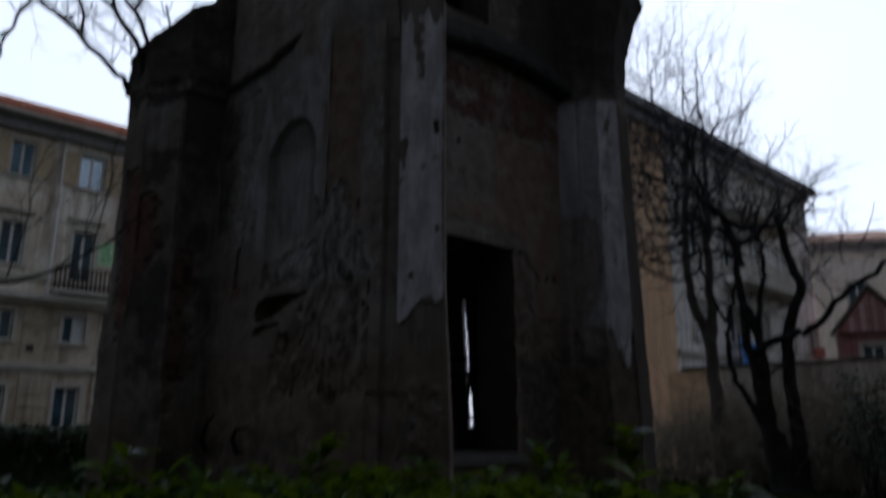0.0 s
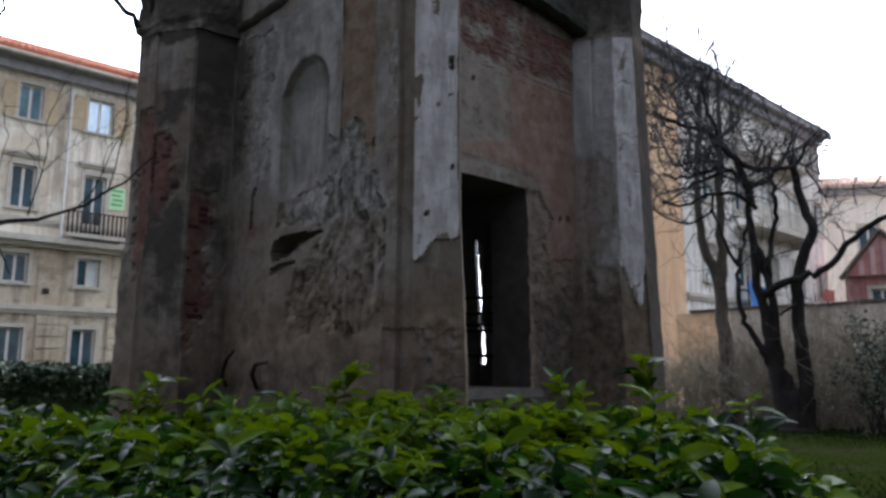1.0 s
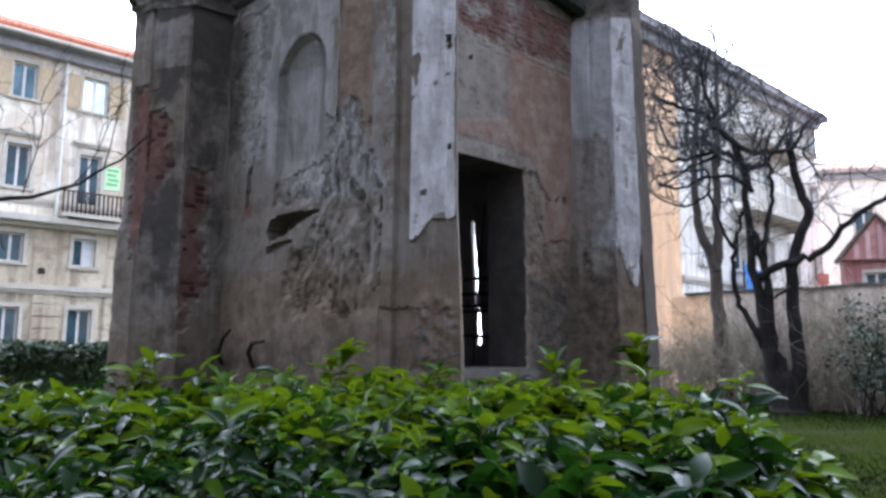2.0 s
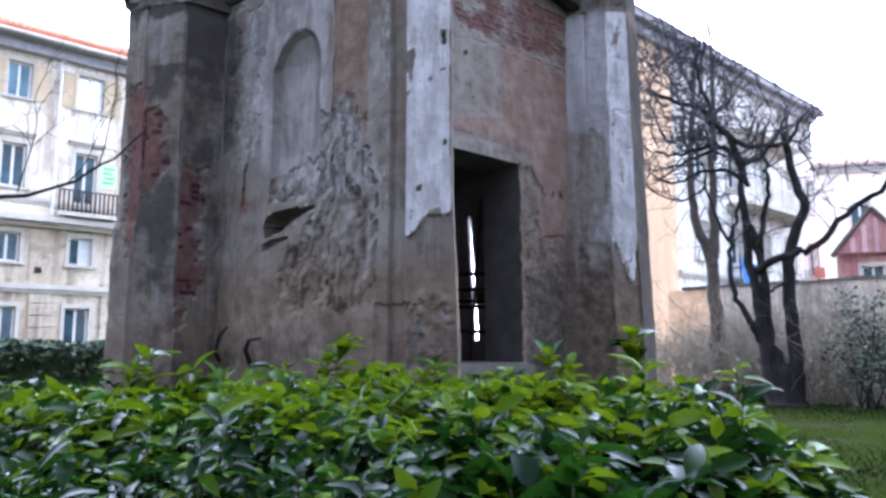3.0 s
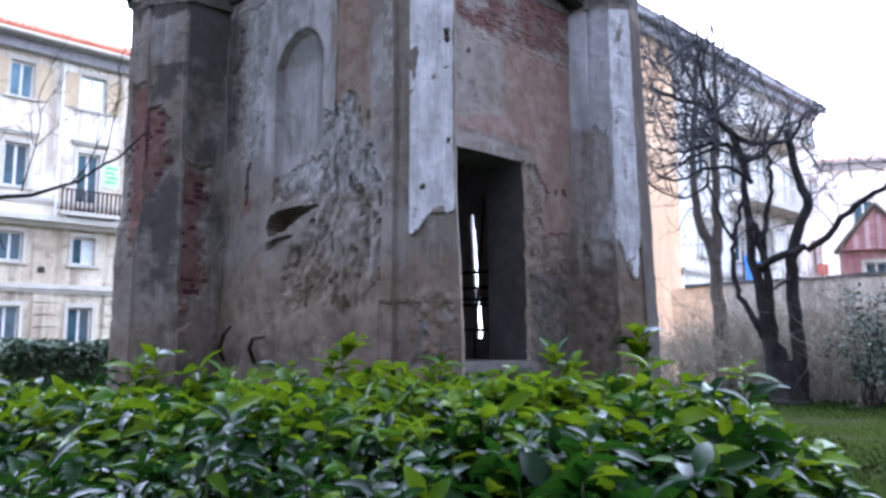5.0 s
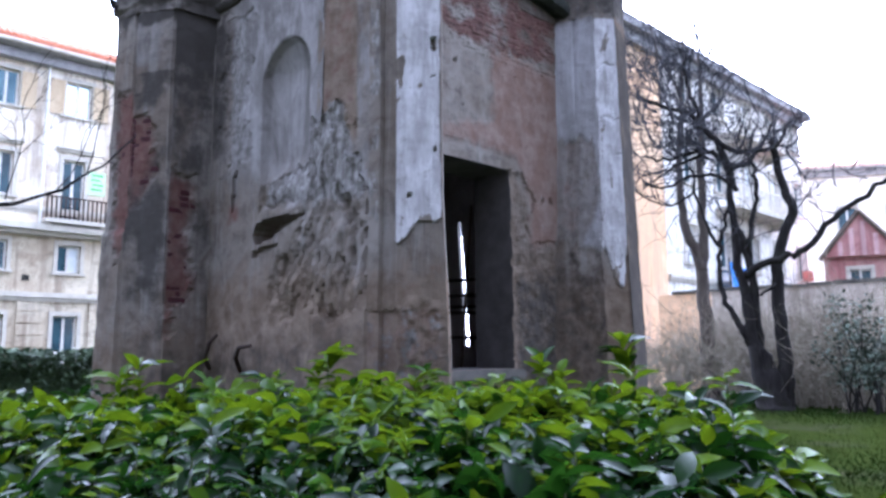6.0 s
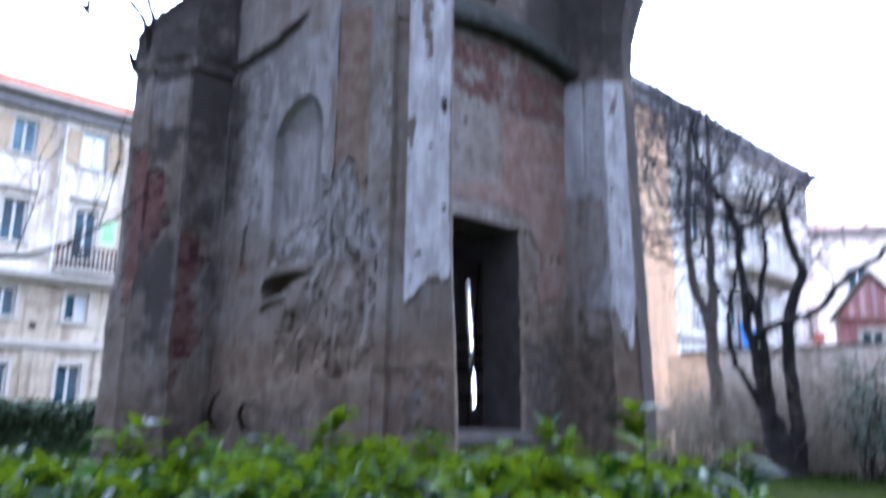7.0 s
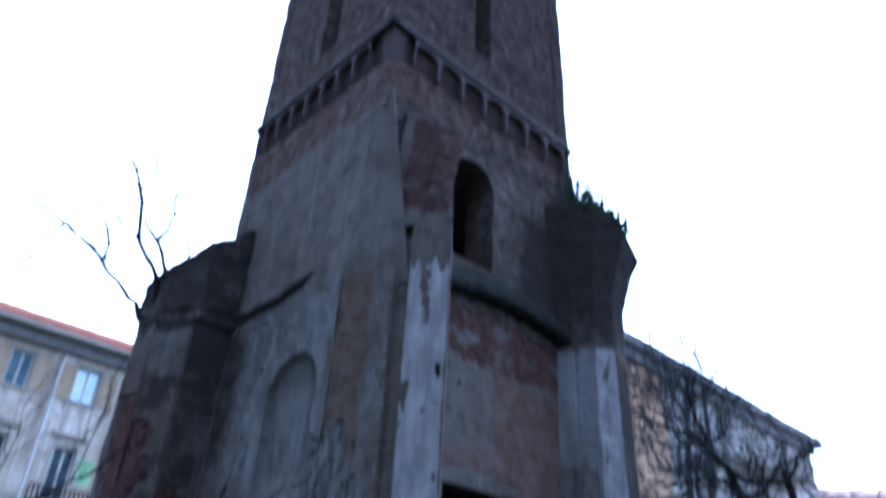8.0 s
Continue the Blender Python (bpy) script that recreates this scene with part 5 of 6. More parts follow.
# ---- laurel hedge ----
def hedge_top(x, y):
    """Height of the hedge's top over the plan."""
    edge = 1.5 + 0.7 * min(0.0, y - 2.6) - 0.45 * max(0.0, y - 3.0)
    z = 0.84 + 0.18 * smooth01(y, 1.4, 3.2) - 0.10 * smooth01(-x, 0.6, 2.6)
    z += 0.07 * rough_noise((x, y, 0), 0.42, 3)
    return z - 0.42 * smooth01(x, edge - 0.55, edge + 0.15) ** 1.4, edge


def leaf_points(long, wide, fold, bend):
    """Outline of one pointed leaf along +y, folded on its midrib and bent down at the tip."""
    rows = ((0.0, 0.06), (0.18, 0.62), (0.42, 1.0), (0.68, 0.86), (0.88, 0.42), (1.0, 0.02))
    pts = []
    for k, w in rows:
        z = -bend * k * k * long
        half = wide / 2 * w
        pts += [(-half, k * long, z + fold * half), (0, k * long, z), (half, k * long, z + fold * half)]
    faces = []
    for i in range(5):
        a = i * 3
        faces += [(a, a + 1, a + 4, a + 3), (a + 1, a + 2, a + 5, a + 4)]
    return pts, faces


random.seed(11)
hedge = thing("laurel_hedge", (-1.2, 3.0, 0), "glossy green cherry laurel hedge in front of the tower", "hedge")
leaf_shapes = [leaf_points(0.12, 0.056, 0.5, 0.32), leaf_points(0.135, 0.06, 0.38, 0.45), leaf_points(0.1, 0.054, 0.6, 0.22)]
leaf_meshes = {}
for young in (0, 1):
    for k, (pts, faces) in enumerate(leaf_shapes):
        me = bpy.data.meshes.new("leaf")
        me.from_pydata(pts, [], faces)
        me.materials.append(LEAF[young])
        for f in me.polygons:
            f.use_smooth = True
        leaf_meshes[young, k] = me
places = []
stems = bmesh.new()


def rosette(p, tilt, count, size, spread, fresh=0.0):
    """Leaves round a shoot tip."""
    spin = random.uniform(0, math.tau)
    for i in range(count):
        a = spin + i * 2.4
        lay = math.radians(random.uniform(*spread)) + i * 0.06
        m = Matrix.Translation(p + Vector((0, 0, -0.012 * i))) @ tilt @ Matrix.Rotation(a, 4, "Z") @ Matrix.Rotation(math.pi / 2 - lay, 4, "X") @ Matrix.Rotation(random.uniform(-0.5, 0.5), 4, "Y")
        places.append((m @ Matrix.Scale(size * random.uniform(0.75, 1.15), 4), random.randrange(3), int(random.random() < fresh)))


x = -4.6
while x < 1.8:
    y = 1.35
    while y < 4.5:
        px, py = x + random.uniform(-0.06, 0.06), y + random.uniform(-0.06, 0.06)
        z, edge = hedge_top(px, py)
        back = 4.42 - 0.16 * max(0, px + 1)
        if px < edge + 0.06 and py < back and z > 0.1:
            tall = max(0.0, random.gauss(0, 0.045)) + (0.16 if random.random() < 0.012 else 0)
            p = Vector((px, py, z + tall))
            tilt = Euler((random.gauss(0, 0.3), random.gauss(0, 0.3), 0)).to_matrix().to_4x4()
            new_growth = (smooth01(py, 1.8, 3.0) * 0.8 + 0.1) * (1 - 0.45 * smooth01(-px, 0.9, 2.4))
            rosette(p, tilt, random.randint(4, 6), random.uniform(0.8, 1.1) * (1.12 - 0.07 * py) * 0.92 * (1 - 0.3 * smooth01(2.8 - py, 0, 0.8) * (1 - smooth01(px, -0.3, 0.5)) + 0.25 * smooth01(2.3 - py, 0, 0.6) * smooth01(px, 0.0, 0.5)) * (1 + 0.08 * smooth01(px, -0.3, 0.6)), (42, 84), new_growth)
            rosette(p + Vector((0, 0, -0.07)), tilt, 6, 1.1 - 0.3 * (1 - smooth01(px, -0.3, 0.5)), (65, 105), 0.08)
            if random.random() < 0.5:
                tube(stems, [p + Vector((random.gauss(0, 0.03), random.gauss(0, 0.03), -0.3)), p + Vector((0, 0, 0.0))], [0.006, 0.003], 4)
        y += 0.088
    x += 0.088
for tx, ty, tz in ((1.0, 3.75, 1.3), (-0.55, 3.85, 1.27), (0.62, 3.9, 1.2), (-0.1, 4.0, 1.16), (-1.6, 3.9, 1.2)):
    for k in range(3):
        rosette(Vector((tx + random.gauss(0, 0.05), ty, tz - 0.06 * k)), Matrix.Identity(4), 6, 1.15, (20, 70), 0.9)
    tube(stems, [(tx, ty, tz - 0.5), (tx, ty, tz)], [0.008, 0.004], 5)
close = sorted(range(len(places)), key=lambda i: (places[i][0].translation.xy - Vector((0.1, 2.1))).length)[:300]
for i in close:
    m, k, young = places[i]
    ob = under(new("leaf", leaf_meshes[young, k]), hedge)
    ob.matrix_basis = m
chosen = set(close)
for young, words in ((0, "dark glossy laurel leaves"), (1, "fresh yellow-green laurel leaves")):
    verts, faces = [], []
    for i, (m, k, fresh) in enumerate(places):
        if i not in chosen and fresh == young:
            base = len(verts)
            verts += [m @ Vector(p) for p in leaf_shapes[k][0]]
            faces += [tuple(base + j for j in f) for f in leaf_shapes[k][1]]
    me = bpy.data.meshes.new("foliage")
    me.from_pydata(verts, [], faces)
    me.materials.append(LEAF_MASS[young])
    for f in me.polygons:
        f.use_smooth = True
    tagged(under(new("foliage", me), hedge), words, "", "", "stuff")
tagged(part("shoot", stems, GREEN_STEM, hedge), "", "", "", "stuff")
# closed dark core standing in for the shaded inner twigs and old leaves
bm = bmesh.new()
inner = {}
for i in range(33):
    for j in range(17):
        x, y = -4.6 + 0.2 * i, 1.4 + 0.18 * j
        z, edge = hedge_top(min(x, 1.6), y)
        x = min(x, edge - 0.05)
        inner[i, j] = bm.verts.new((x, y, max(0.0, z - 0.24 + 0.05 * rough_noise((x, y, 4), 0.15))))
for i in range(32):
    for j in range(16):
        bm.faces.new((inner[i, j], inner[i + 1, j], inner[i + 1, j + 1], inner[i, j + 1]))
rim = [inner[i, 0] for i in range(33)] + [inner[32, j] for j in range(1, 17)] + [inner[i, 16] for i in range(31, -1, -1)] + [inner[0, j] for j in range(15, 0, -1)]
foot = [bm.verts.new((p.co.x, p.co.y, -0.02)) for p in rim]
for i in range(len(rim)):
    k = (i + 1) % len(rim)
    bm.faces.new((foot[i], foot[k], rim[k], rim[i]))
tagged(part("inner_mass", bm, IVY, hedge, "dark core standing in for shaded inner twigs and old leaves"), "", "", "", "stuff")


# ---- a darker hedge beside the tower ----
def leafy_mass(name, count, sample, size, material, parent):
    verts, faces = [], []
    for i in range(count):
        p = sample()
        e = Euler((random.uniform(-1, 1), random.uniform(-1, 1), random.uniform(0, 6.3))).to_matrix()
        s = size * random.uniform(0.6, 1.3)
        base = len(verts)
        verts += [p + e @ Vector(q) * s for q in ((-0.32, 0, 0.06), (0, -0.5, 0), (0.32, 0, 0.06), (0, 0.5, -0.04), (0, 0, -0.02))]
        faces += [(base, base + 1, base + 4), (base + 1, base + 2, base + 4), (base + 2, base + 3, base + 4), (base + 3, base, base + 4)]
    me = bpy.data.meshes.new(name)
    me.from_pydata(verts, [], faces)
    me.materials.append(material)
    return tagged(under(new(name, me), parent), "", "", "", "stuff")


random.seed(21)
ivy = thing("clipped_hedge", (-6.5, 10.6, 0), "dark evergreen hedge behind the lawn", "hedge")


def ivy_place():
    s, w = random.uniform(-4, 5.5), random.uniform(-0.45, 0.45)
    return Vector((-6.5, 10.6, 0)) + U * s * 0.9 + V * w + up(random.uniform(0.02, 1.0) ** 0.4 * (1.33 + 0.07 * rough_noise((s, w, 0), 0.8)))


leafy_mass("foliage", 20000, ivy_place, 0.1, IVY, ivy)
bm = bmesh.new()
slab(bm, Vector((-6.5, 10.6, 0)), U, -3.6, 5.0, -0.3, 0.3, 0, 1.05)
bmesh.ops.subdivide_edges(bm, edges=bm.edges[:], cuts=8, use_grid_fill=True)
for p in bm.verts:
    p.co += Vector((1, 1, 0.5)) * 0.07 * rough_noise(p.co, 0.4)
tagged(part("inner_mass", bm, IVY, ivy), "", "", "", "stuff")


# ---- bare trees ----
def limb(bm, pts, r0, r1, sides=7, wander=0.03):
    """A smooth tapered limb through points, a little crooked."""
    pts = [Vector(p) for p in pts]
    fine = []
    for i in range(len(pts) - 1):
        a, b = pts[i], pts[i + 1]
        before, after = pts[max(i - 1, 0)], pts[min(i + 2, len(pts) - 1)]
        for k in range(4):
            t = k / 4
            q = 0.5 * (2 * a + (b - before) * t + (2 * before - 5 * a + 4 * b - after) * t * t + (3 * a - before - 3 * b + after) * t ** 3)
            fine.append(q + Vector((random.gauss(0, 1), random.gauss(0, 1), random.gauss(0, 1))) * wander * (i + k > 0))
    fine.append(pts[-1])
    n = len(fine)
    tube(bm, fine, [r0 + (r1 - r0) * (i / (n - 1)) ** 0.8 for i in range(n)], sides)
    return fine


def twigs(bm, p, way, long, r, depth):
    """Branching bare twigs."""
    n, q, pts = 4, Vector(p), [Vector(p)]
    way = Vector(way).normalized()
    for i in range(n):
        way = (way + Vector((random.gauss(0, 0.22), random.gauss(0, 0.22), random.gauss(0.03, 0.22)))).normalized()
        q = q + way * long / n
        pts.append(q.copy())
        if depth > 0 and i > 0:
            for k in range(random.choice((1, 1, 2))):
                side = (way + Vector((random.gauss(0, 0.75), random.gauss(0, 0.75), random.gauss(0.1, 0.6)))).normalized()
                twigs(bm, q, side, long * random.uniform(0.4, 0.7), r * 0.55, depth - 1)
    tube(bm, pts, [r * (1 - 0.7 * i / n) for i in range(n + 1)], 4 if depth else 3)


def tree(name, at, label, bark, az, stems, sprays, seed, stout=0.8, whips=(), boughs=()):
    """stems: (points as (across, up, away), thick, thin); sprays: (across, up, away, lean, length, count)."""
    random.seed(seed)
    at = Vector(at)
    across, away = Vector((math.cos(az), -math.sin(az), 0)), Vector((math.sin(az), math.cos(az), 0))
    to = lambda q: at + across * q[0] + away * q[2] + up(q[1])
    t = thing(name, at, label, "tree")
    crown = bmesh.new()
    trunk = bmesh.new()
    for pts, r0, r1 in stems:
        fine = limb(trunk, [to(q) for q in pts], r0 * stout, r1 * stout * 0.85, 8, 0.025)
        for q in fine[len(fine) // 3:]:
            for again in range(random.choice((0, 0, 1, 1)) if q.z > 3.5 else 0):
                twigs(crown, q, Vector((random.gauss(0, 1), random.gauss(0, 1), random.gauss(0.6, 0.7))), random.uniform(0.5, 1.3), 0.016, 2)
    for x, z, w, lean, long, count in sprays:
        for k in range(round(count * 0.7)):
            twigs(crown, to((x + random.gauss(0, 0.25), z + random.gauss(0, 0.2), w + random.gauss(0, 0.5))), across * (lean + random.gauss(0, 0.6)) + away * random.gauss(0, 0.7) + up(random.gauss(0.6, 0.5)), long * random.uniform(0.6, 1.2), 0.017, random.choice((1, 1, 2)))
    for x, z, w, lean, long, count in whips:
        for k in range(round(count * 0.6)):
            twigs(crown, to((x + random.gauss(0, 0.3), z + random.gauss(0, 0.3), w + random.gauss(0, 0.4))), across * (lean + random.gauss(0, 0.3)) + away * random.gauss(0, 0.4) + up(1.0), long * random.uniform(0.6, 1.2), 0.013, 2)
    for x, z, w, lean, long, count in boughs:
        for k in range(count):
            twigs(crown, to((x + random.gauss(0, 0.2), z + random.gauss(0, 0.2), w + random.gauss(0, 0.4))), across * (lean + random.gauss(0, 0.9)) + away * random.gauss(0, 0.5) + up(random.gauss(0.35, 0.6)), long * random.uniform(0.7, 1.2), 0.034, 2)
    part("trunk", trunk, bark, t, "", True)
    part("crown", crown, TWIG_BARK, t, "bare twigs")
    return t


# the dark tree: trunk and main stems, then limbs, then branches
main_stems = [
    ([(0.06, -0.15, 0), (0.05, 0.3, 0), (-0.02, 0.75, 0), (-0.14, 1.3, 0)], 0.62, 0.2),
    ([(-0.1, -0.1, 0), (-0.16, 0.6, 0), (-0.3, 1.5, 0), (-0.42, 2.6, 0)], 0.42, 0.14),
    ([(-0.22, 0.5, 0), (-0.36, 1.6, 0), (-0.47, 2.8, 0), (-0.58, 4.05, 0), (-0.6, 5.0, 0.1), (-0.53, 5.6, 0.2)], 0.21, 0.1),
    ([(-0.15, -0.1, 0.12), (-0.2, 1.2, 0.1), (-0.24, 2.5, 0), (-0.32, 3.3, -0.1), (-0.5, 4.0, -0.1)], 0.2, 0.1),
    ([(0.24, -0.1, 0), (0.29, 0.8, 0), (0.28, 1.6, 0), (0.25, 2.8, 0), (0.43, 3.8, 0.1), (0.66, 4.43, 0.2), (0.5, 5.06, 0.2), (0.34, 6.1, 0.2)], 0.26, 0.13),
]
side_limbs = [
    ([(-0.4, 1.4, 0), (-0.55, 1.75, -0.1), (-0.78, 2.16, -0.15), (-0.95, 2.85, -0.2), (-0.9, 3.55, -0.2), (-0.78, 4.1, 0), (-0.66, 4.9, 0.1)], 0.12, 0.06),
    ([(-0.3, 3.3, 0), (-0.24, 3.8, -0.2), (-0.09, 4.43, -0.3), (-0.03, 5.06, -0.3), (-0.15, 5.6, -0.2), (-0.05, 6.2, 0)], 0.1, 0.05),
    ([(-0.42, 2.9, 0), (-0.2, 3.05, -0.2), (0.37, 3.23, -0.4), (0.83, 3.42, -0.5), (1.4, 3.99, -0.6), (1.98, 4.43, -0.8), (2.7, 4.9, -1.0)], 0.15, 0.07),
    ([(-0.55, 5.0, 0), (-0.74, 6.0, 0.1), (-1.2, 6.6, 0.2), (-1.5, 7.0, 0.2), (-2.04, 7.18, 0.2), (-2.67, 7.58, 0.2)], 0.14, 0.07),
    ([(-0.9, 6.25, 0.1), (-0.72, 6.02, 0), (-0.29, 5.78, -0.1), (0.28, 5.77, -0.1), (0.52, 6.0, 0), (0.78, 6.48, 0.1)], 0.12, 0.06),
    ([(-0.5, 5.4, 0), (-0.9, 5.85, 0.2), (-1.28, 6.04, 0.3), (-2.1, 5.86, 0.3), (-2.54, 6.04, 0.3)], 0.1, 0.05),
    ([(-0.45, 4.9, 0), (-0.9, 5.3, -0.2), (-1.5, 5.28, -0.2), (-1.98, 5.1, -0.2), (-2.51, 5.22, -0.2)], 0.08, 0.045),
    ([(-1.2, 6.6, 0.2), (-1.28, 7.2, 0.3), (-1.5, 7.9, 0.3), (-1.45, 8.5, 0.3)], 0.09, 0.04),
]
thin_branches = [
    ([(-0.6, 5.4, 0.1), (-0.1, 5.7, 0.3), (0.2, 6.1, 0.3), (0.4, 6.6, 0.4)], 0.1, 0.04),
    ([(-0.9, 3.6, -0.2), (-1.13, 4.05, -0.2), (-1.4, 5.0, 0), (-1.5, 5.5, 0), (-2.6, 5.5, 0.2)], 0.06, 0.035),
    ([(0.3, 2.7, 0), (0.1, 2.6, -0.2), (-0.15, 2.45, -0.3)], 0.06, 0.04),
    ([(-1.0, 5.9, 0.1), (-1.8, 5.7, 0.3), (-2.6, 5.3, 0.5)], 0.07, 0.03),
    ([(-1.4, 5.0, 0), (-2.0, 4.7, 0.2), (-2.9, 5.2, 0.3)], 0.05, 0.03),
]
tree("bare_tree", (7.42, 16.42, 0), "dark many-stemmed bare tree on the lawn", BARK, radians(24.3), main_stems + side_limbs + thin_branches, [(-1.2, 6.0, 0, -0.6, 1.4, 9), (-2.2, 6.6, 0, -0.5, 1.3, 9), (-0.3, 6.0, 0, 0.2, 1.2, 8), (-1.6, 5.0, 0, -0.8, 1.1, 6), (0.5, 6.0, 0.2, 0.5, 0.9, 4), (1.8, 4.6, -0.8, 0.6, 1.0, 4), (-2.8, 7.3, 0, -0.4, 1.0, 8), (-2.6, 6.0, 0.3, -0.5, 1.1, 8), (-3.0, 8.2, 0.3, -0.2, 1.2, 8), (-2.0, 8.0, 0.3, 0.1, 1.2, 7), (-1.0, 7.2, 0.3, 0.3, 1.2, 7), (-2.4, 5.2, 0.2, -0.7, 1.2, 8), (-1.6, 5.8, 0.2, -0.2, 1.2, 8)], 31, 0.72, (), [(-1.3, 6.4, 0.2, -0.3, 1.0, 7), (-1.5, 7.0, 0.2, -0.3, 1.1, 7), (-1.0, 5.9, 0.1, -0.4, 0.9, 5), (-2.0, 6.1, 0.3, -0.5, 0.9, 5), (-2.1, 7.2, 0.2, -0.2, 1.0, 5), (-0.2, 5.9, 0, 0.2, 0.9, 4), (0.4, 5.9, 0, 0.4, 0.7, 3), (-2.3, 8.0, 0.3, -0.2, 1.0, 4), (-1.3, 8.0, 0.3, 0.2, 0.9, 4)])
tree("slender_tree", (7.0, 19.2, 0), "slender grey forked tree before the garden wall", BARK_PALE, radians(20.0), [
    ([(0.15, -0.1, 0), (0.1, 1.0, 0), (0.05, 2.2, 0), (0.0, 3.5, 0), (-0.3, 4.4, 0), (-0.42, 5.5, 0), (-0.35, 7.0, 0), (-0.25, 8.2, 0), (-0.16, 9.7, 0)], 0.25, 0.03),
    ([(0.02, 3.3, 0), (0.15, 4.4, 0.1), (0.1, 6.0, 0.1), (0.22, 7.4, 0.2), (0.26, 8.6, 0.2), (0.24, 9.75, 0.2)], 0.16, 0.03),
    ([(0.24, 9.7, 0.2), (0.2, 10.5, 0.2), (0.26, 11.6, 0.2)], 0.036, 0.016),
    ([(-0.16, 9.6, 0), (-0.2, 10.3, 0), (-0.1, 11.0, 0)], 0.036, 0.016),
    ([(-0.3, 8.2, 0), (-0.8, 9.4, 0), (-1.0, 10.4, 0), (-0.95, 11.2, 0)], 0.05, 0.014),
], [(-0.8, 7.2, 0, -0.8, 1.6, 7), (-0.3, 8.2, 0, -0.4, 1.6, 8), (0.3, 8.0, 0, 0.5, 1.5, 6), (-1.3, 8.2, 0, -0.6, 1.4, 6), (0.0, 8.6, 0, 0.1, 0.9, 4), (-1.0, 9.0, 0, -0.6, 1.3, 6), (-1.6, 9.0, 0, -0.4, 1.2, 7), (-2.0, 8.8, 0.2, -0.5, 1.5, 7), (-1.2, 9.0, 0, -0.2, 1.0, 6), (0.8, 8.6, 0, 0.4, 1.3, 6), (1.5, 7.8, 0.2, 0.5, 1.2, 6)], 37, 1.0,
    [(-2.1, 8.6, 0, -0.1, 1.8, 14), (-1.6, 9.0, 0, 0.0, 1.3, 16), (-1.0, 8.8, 0, 0.0, 1.2, 16), (-0.5, 8.4, 0, 0.1, 1.2, 12), (0.2, 8.0, 0, 0.1, 1.2, 12), (0.9, 7.6, 0, 0.1, 1.6, 10), (1.7, 6.8, 0.2, 0.2, 1.4, 8), (2.6, 6.4, 0.2, 0.2, 1.0, 6), (-0.9, 9.8, 0, -0.1, 1.9, 7), (-0.2, 10.0, 0, 0.0, 2.0, 7), (0.3, 9.6, 0, 0.1, 2.0, 7), (-1.3, 10.6, 0, 0.0, 2.2, 12), (-0.8, 10.8, 0, 0.1, 1.8, 10), (0.8, 8.8, 0, 0.2, 1.6, 6)])

# a limb of a tree that stands past the edge of the lawn
random.seed(41)
side_tree = thing("leaning_tree", (-6.4, 5.4, 0), "dark bare tree reaching a thin limb past the tower", "tree")
bm = bmesh.new()
limb(bm, [(-6.4, 5.4, -0.1), (-6.3, 5.5, 1.2), (-6.0, 5.6, 2.6), (-5.9, 5.8, 4.2)], 0.14, 0.07, 8)
limb(bm, [(-6.15, 5.55, 1.9), (-5.0, 5.8, 2.25), (-3.85, 6.0, 2.45), (-3.35, 6.25, 2.62), (-2.98, 6.5, 2.95), (-2.8, 6.75, 3.3)], 0.035, 0.006, 6, 0.008)
limb(bm, [(-3.9, 6.0, 2.45), (-3.75, 6.05, 2.2), (-3.7, 6.1, 2.05)], 0.012, 0.006, 5, 0.004)
part("trunk", bm, BARK, side_tree, "", True)
bm = bmesh.new()
for q, w in (((-3.6, 6.1, 2.55), (0.5, 0.2, 1.0)), ((-3.3, 6.3, 2.65), (0.8, 0.2, 0.7)), ((-3.1, 6.45, 2.85), (0.3, 0.1, 1.0)), ((-3.9, 6.0, 2.5), (0.2, 0.1, 1.0))):
    twigs(bm, q, w, 0.8, 0.009, 2)
part("crown", bm, BARK, side_tree)

# dry stems and grass on the caps of the tower
random.seed(43)
thick_stems = [
    ([(-3.38, 7.8, 5.25), (-3.43, 7.75, 5.58), (-3.78, 7.75, 6.1), (-3.93, 7.75, 6.82), (-4.2, 7.75, 7.29)], 0.045, 0.02),
    ([(-3.32, 7.8, 5.35), (-3.37, 7.75, 5.68), (-3.57, 7.75, 6.06), (-3.75, 7.75, 6.27)], 0.038, 0.022),
    ([(-3.55, 7.85, 5.1), (-3.69, 7.8, 5.28), (-4.16, 7.8, 5.73), (-4.46, 7.8, 6.03), (-5.1, 7.8, 6.5), (-5.8, 7.8, 7.0)], 0.036, 0.022),
    ([(-4.8, 7.8, 6.28), (-4.9, 7.75, 5.95), (-5.05, 7.75, 5.5), (-5.1, 7.75, 5.15)], 0.022, 0.014),
]
thin_stems = [
    ([(-3.93, 7.75, 6.8), (-3.85, 7.8, 7.1), (-3.9, 7.8, 7.4)], 0.022, 0.016),
    ([(-4.16, 7.8, 5.73), (-4.2, 7.85, 6.1), (-4.35, 7.85, 6.4)], 0.022, 0.016),
    ([(-3.55, 7.75, 6.04), (-3.45, 7.8, 6.4), (-3.5, 7.8, 6.75), (-3.4, 7.8, 7.0)], 0.024, 0.016),
    ([(-4.95, 7.75, 5.8), (-5.15, 7.75, 5.65), (-5.25, 7.75, 5.4)], 0.018, 0.012),
    ([(-3.2, 7.85, 5.4), (-3.12, 7.8, 5.8), (-3.2, 7.8, 6.15)], 0.022, 0.014),
    ([(-3.78, 7.75, 6.08), (-4.15, 7.75, 6.37), (-4.62, 7.75, 6.77)], 0.024, 0.016),
]
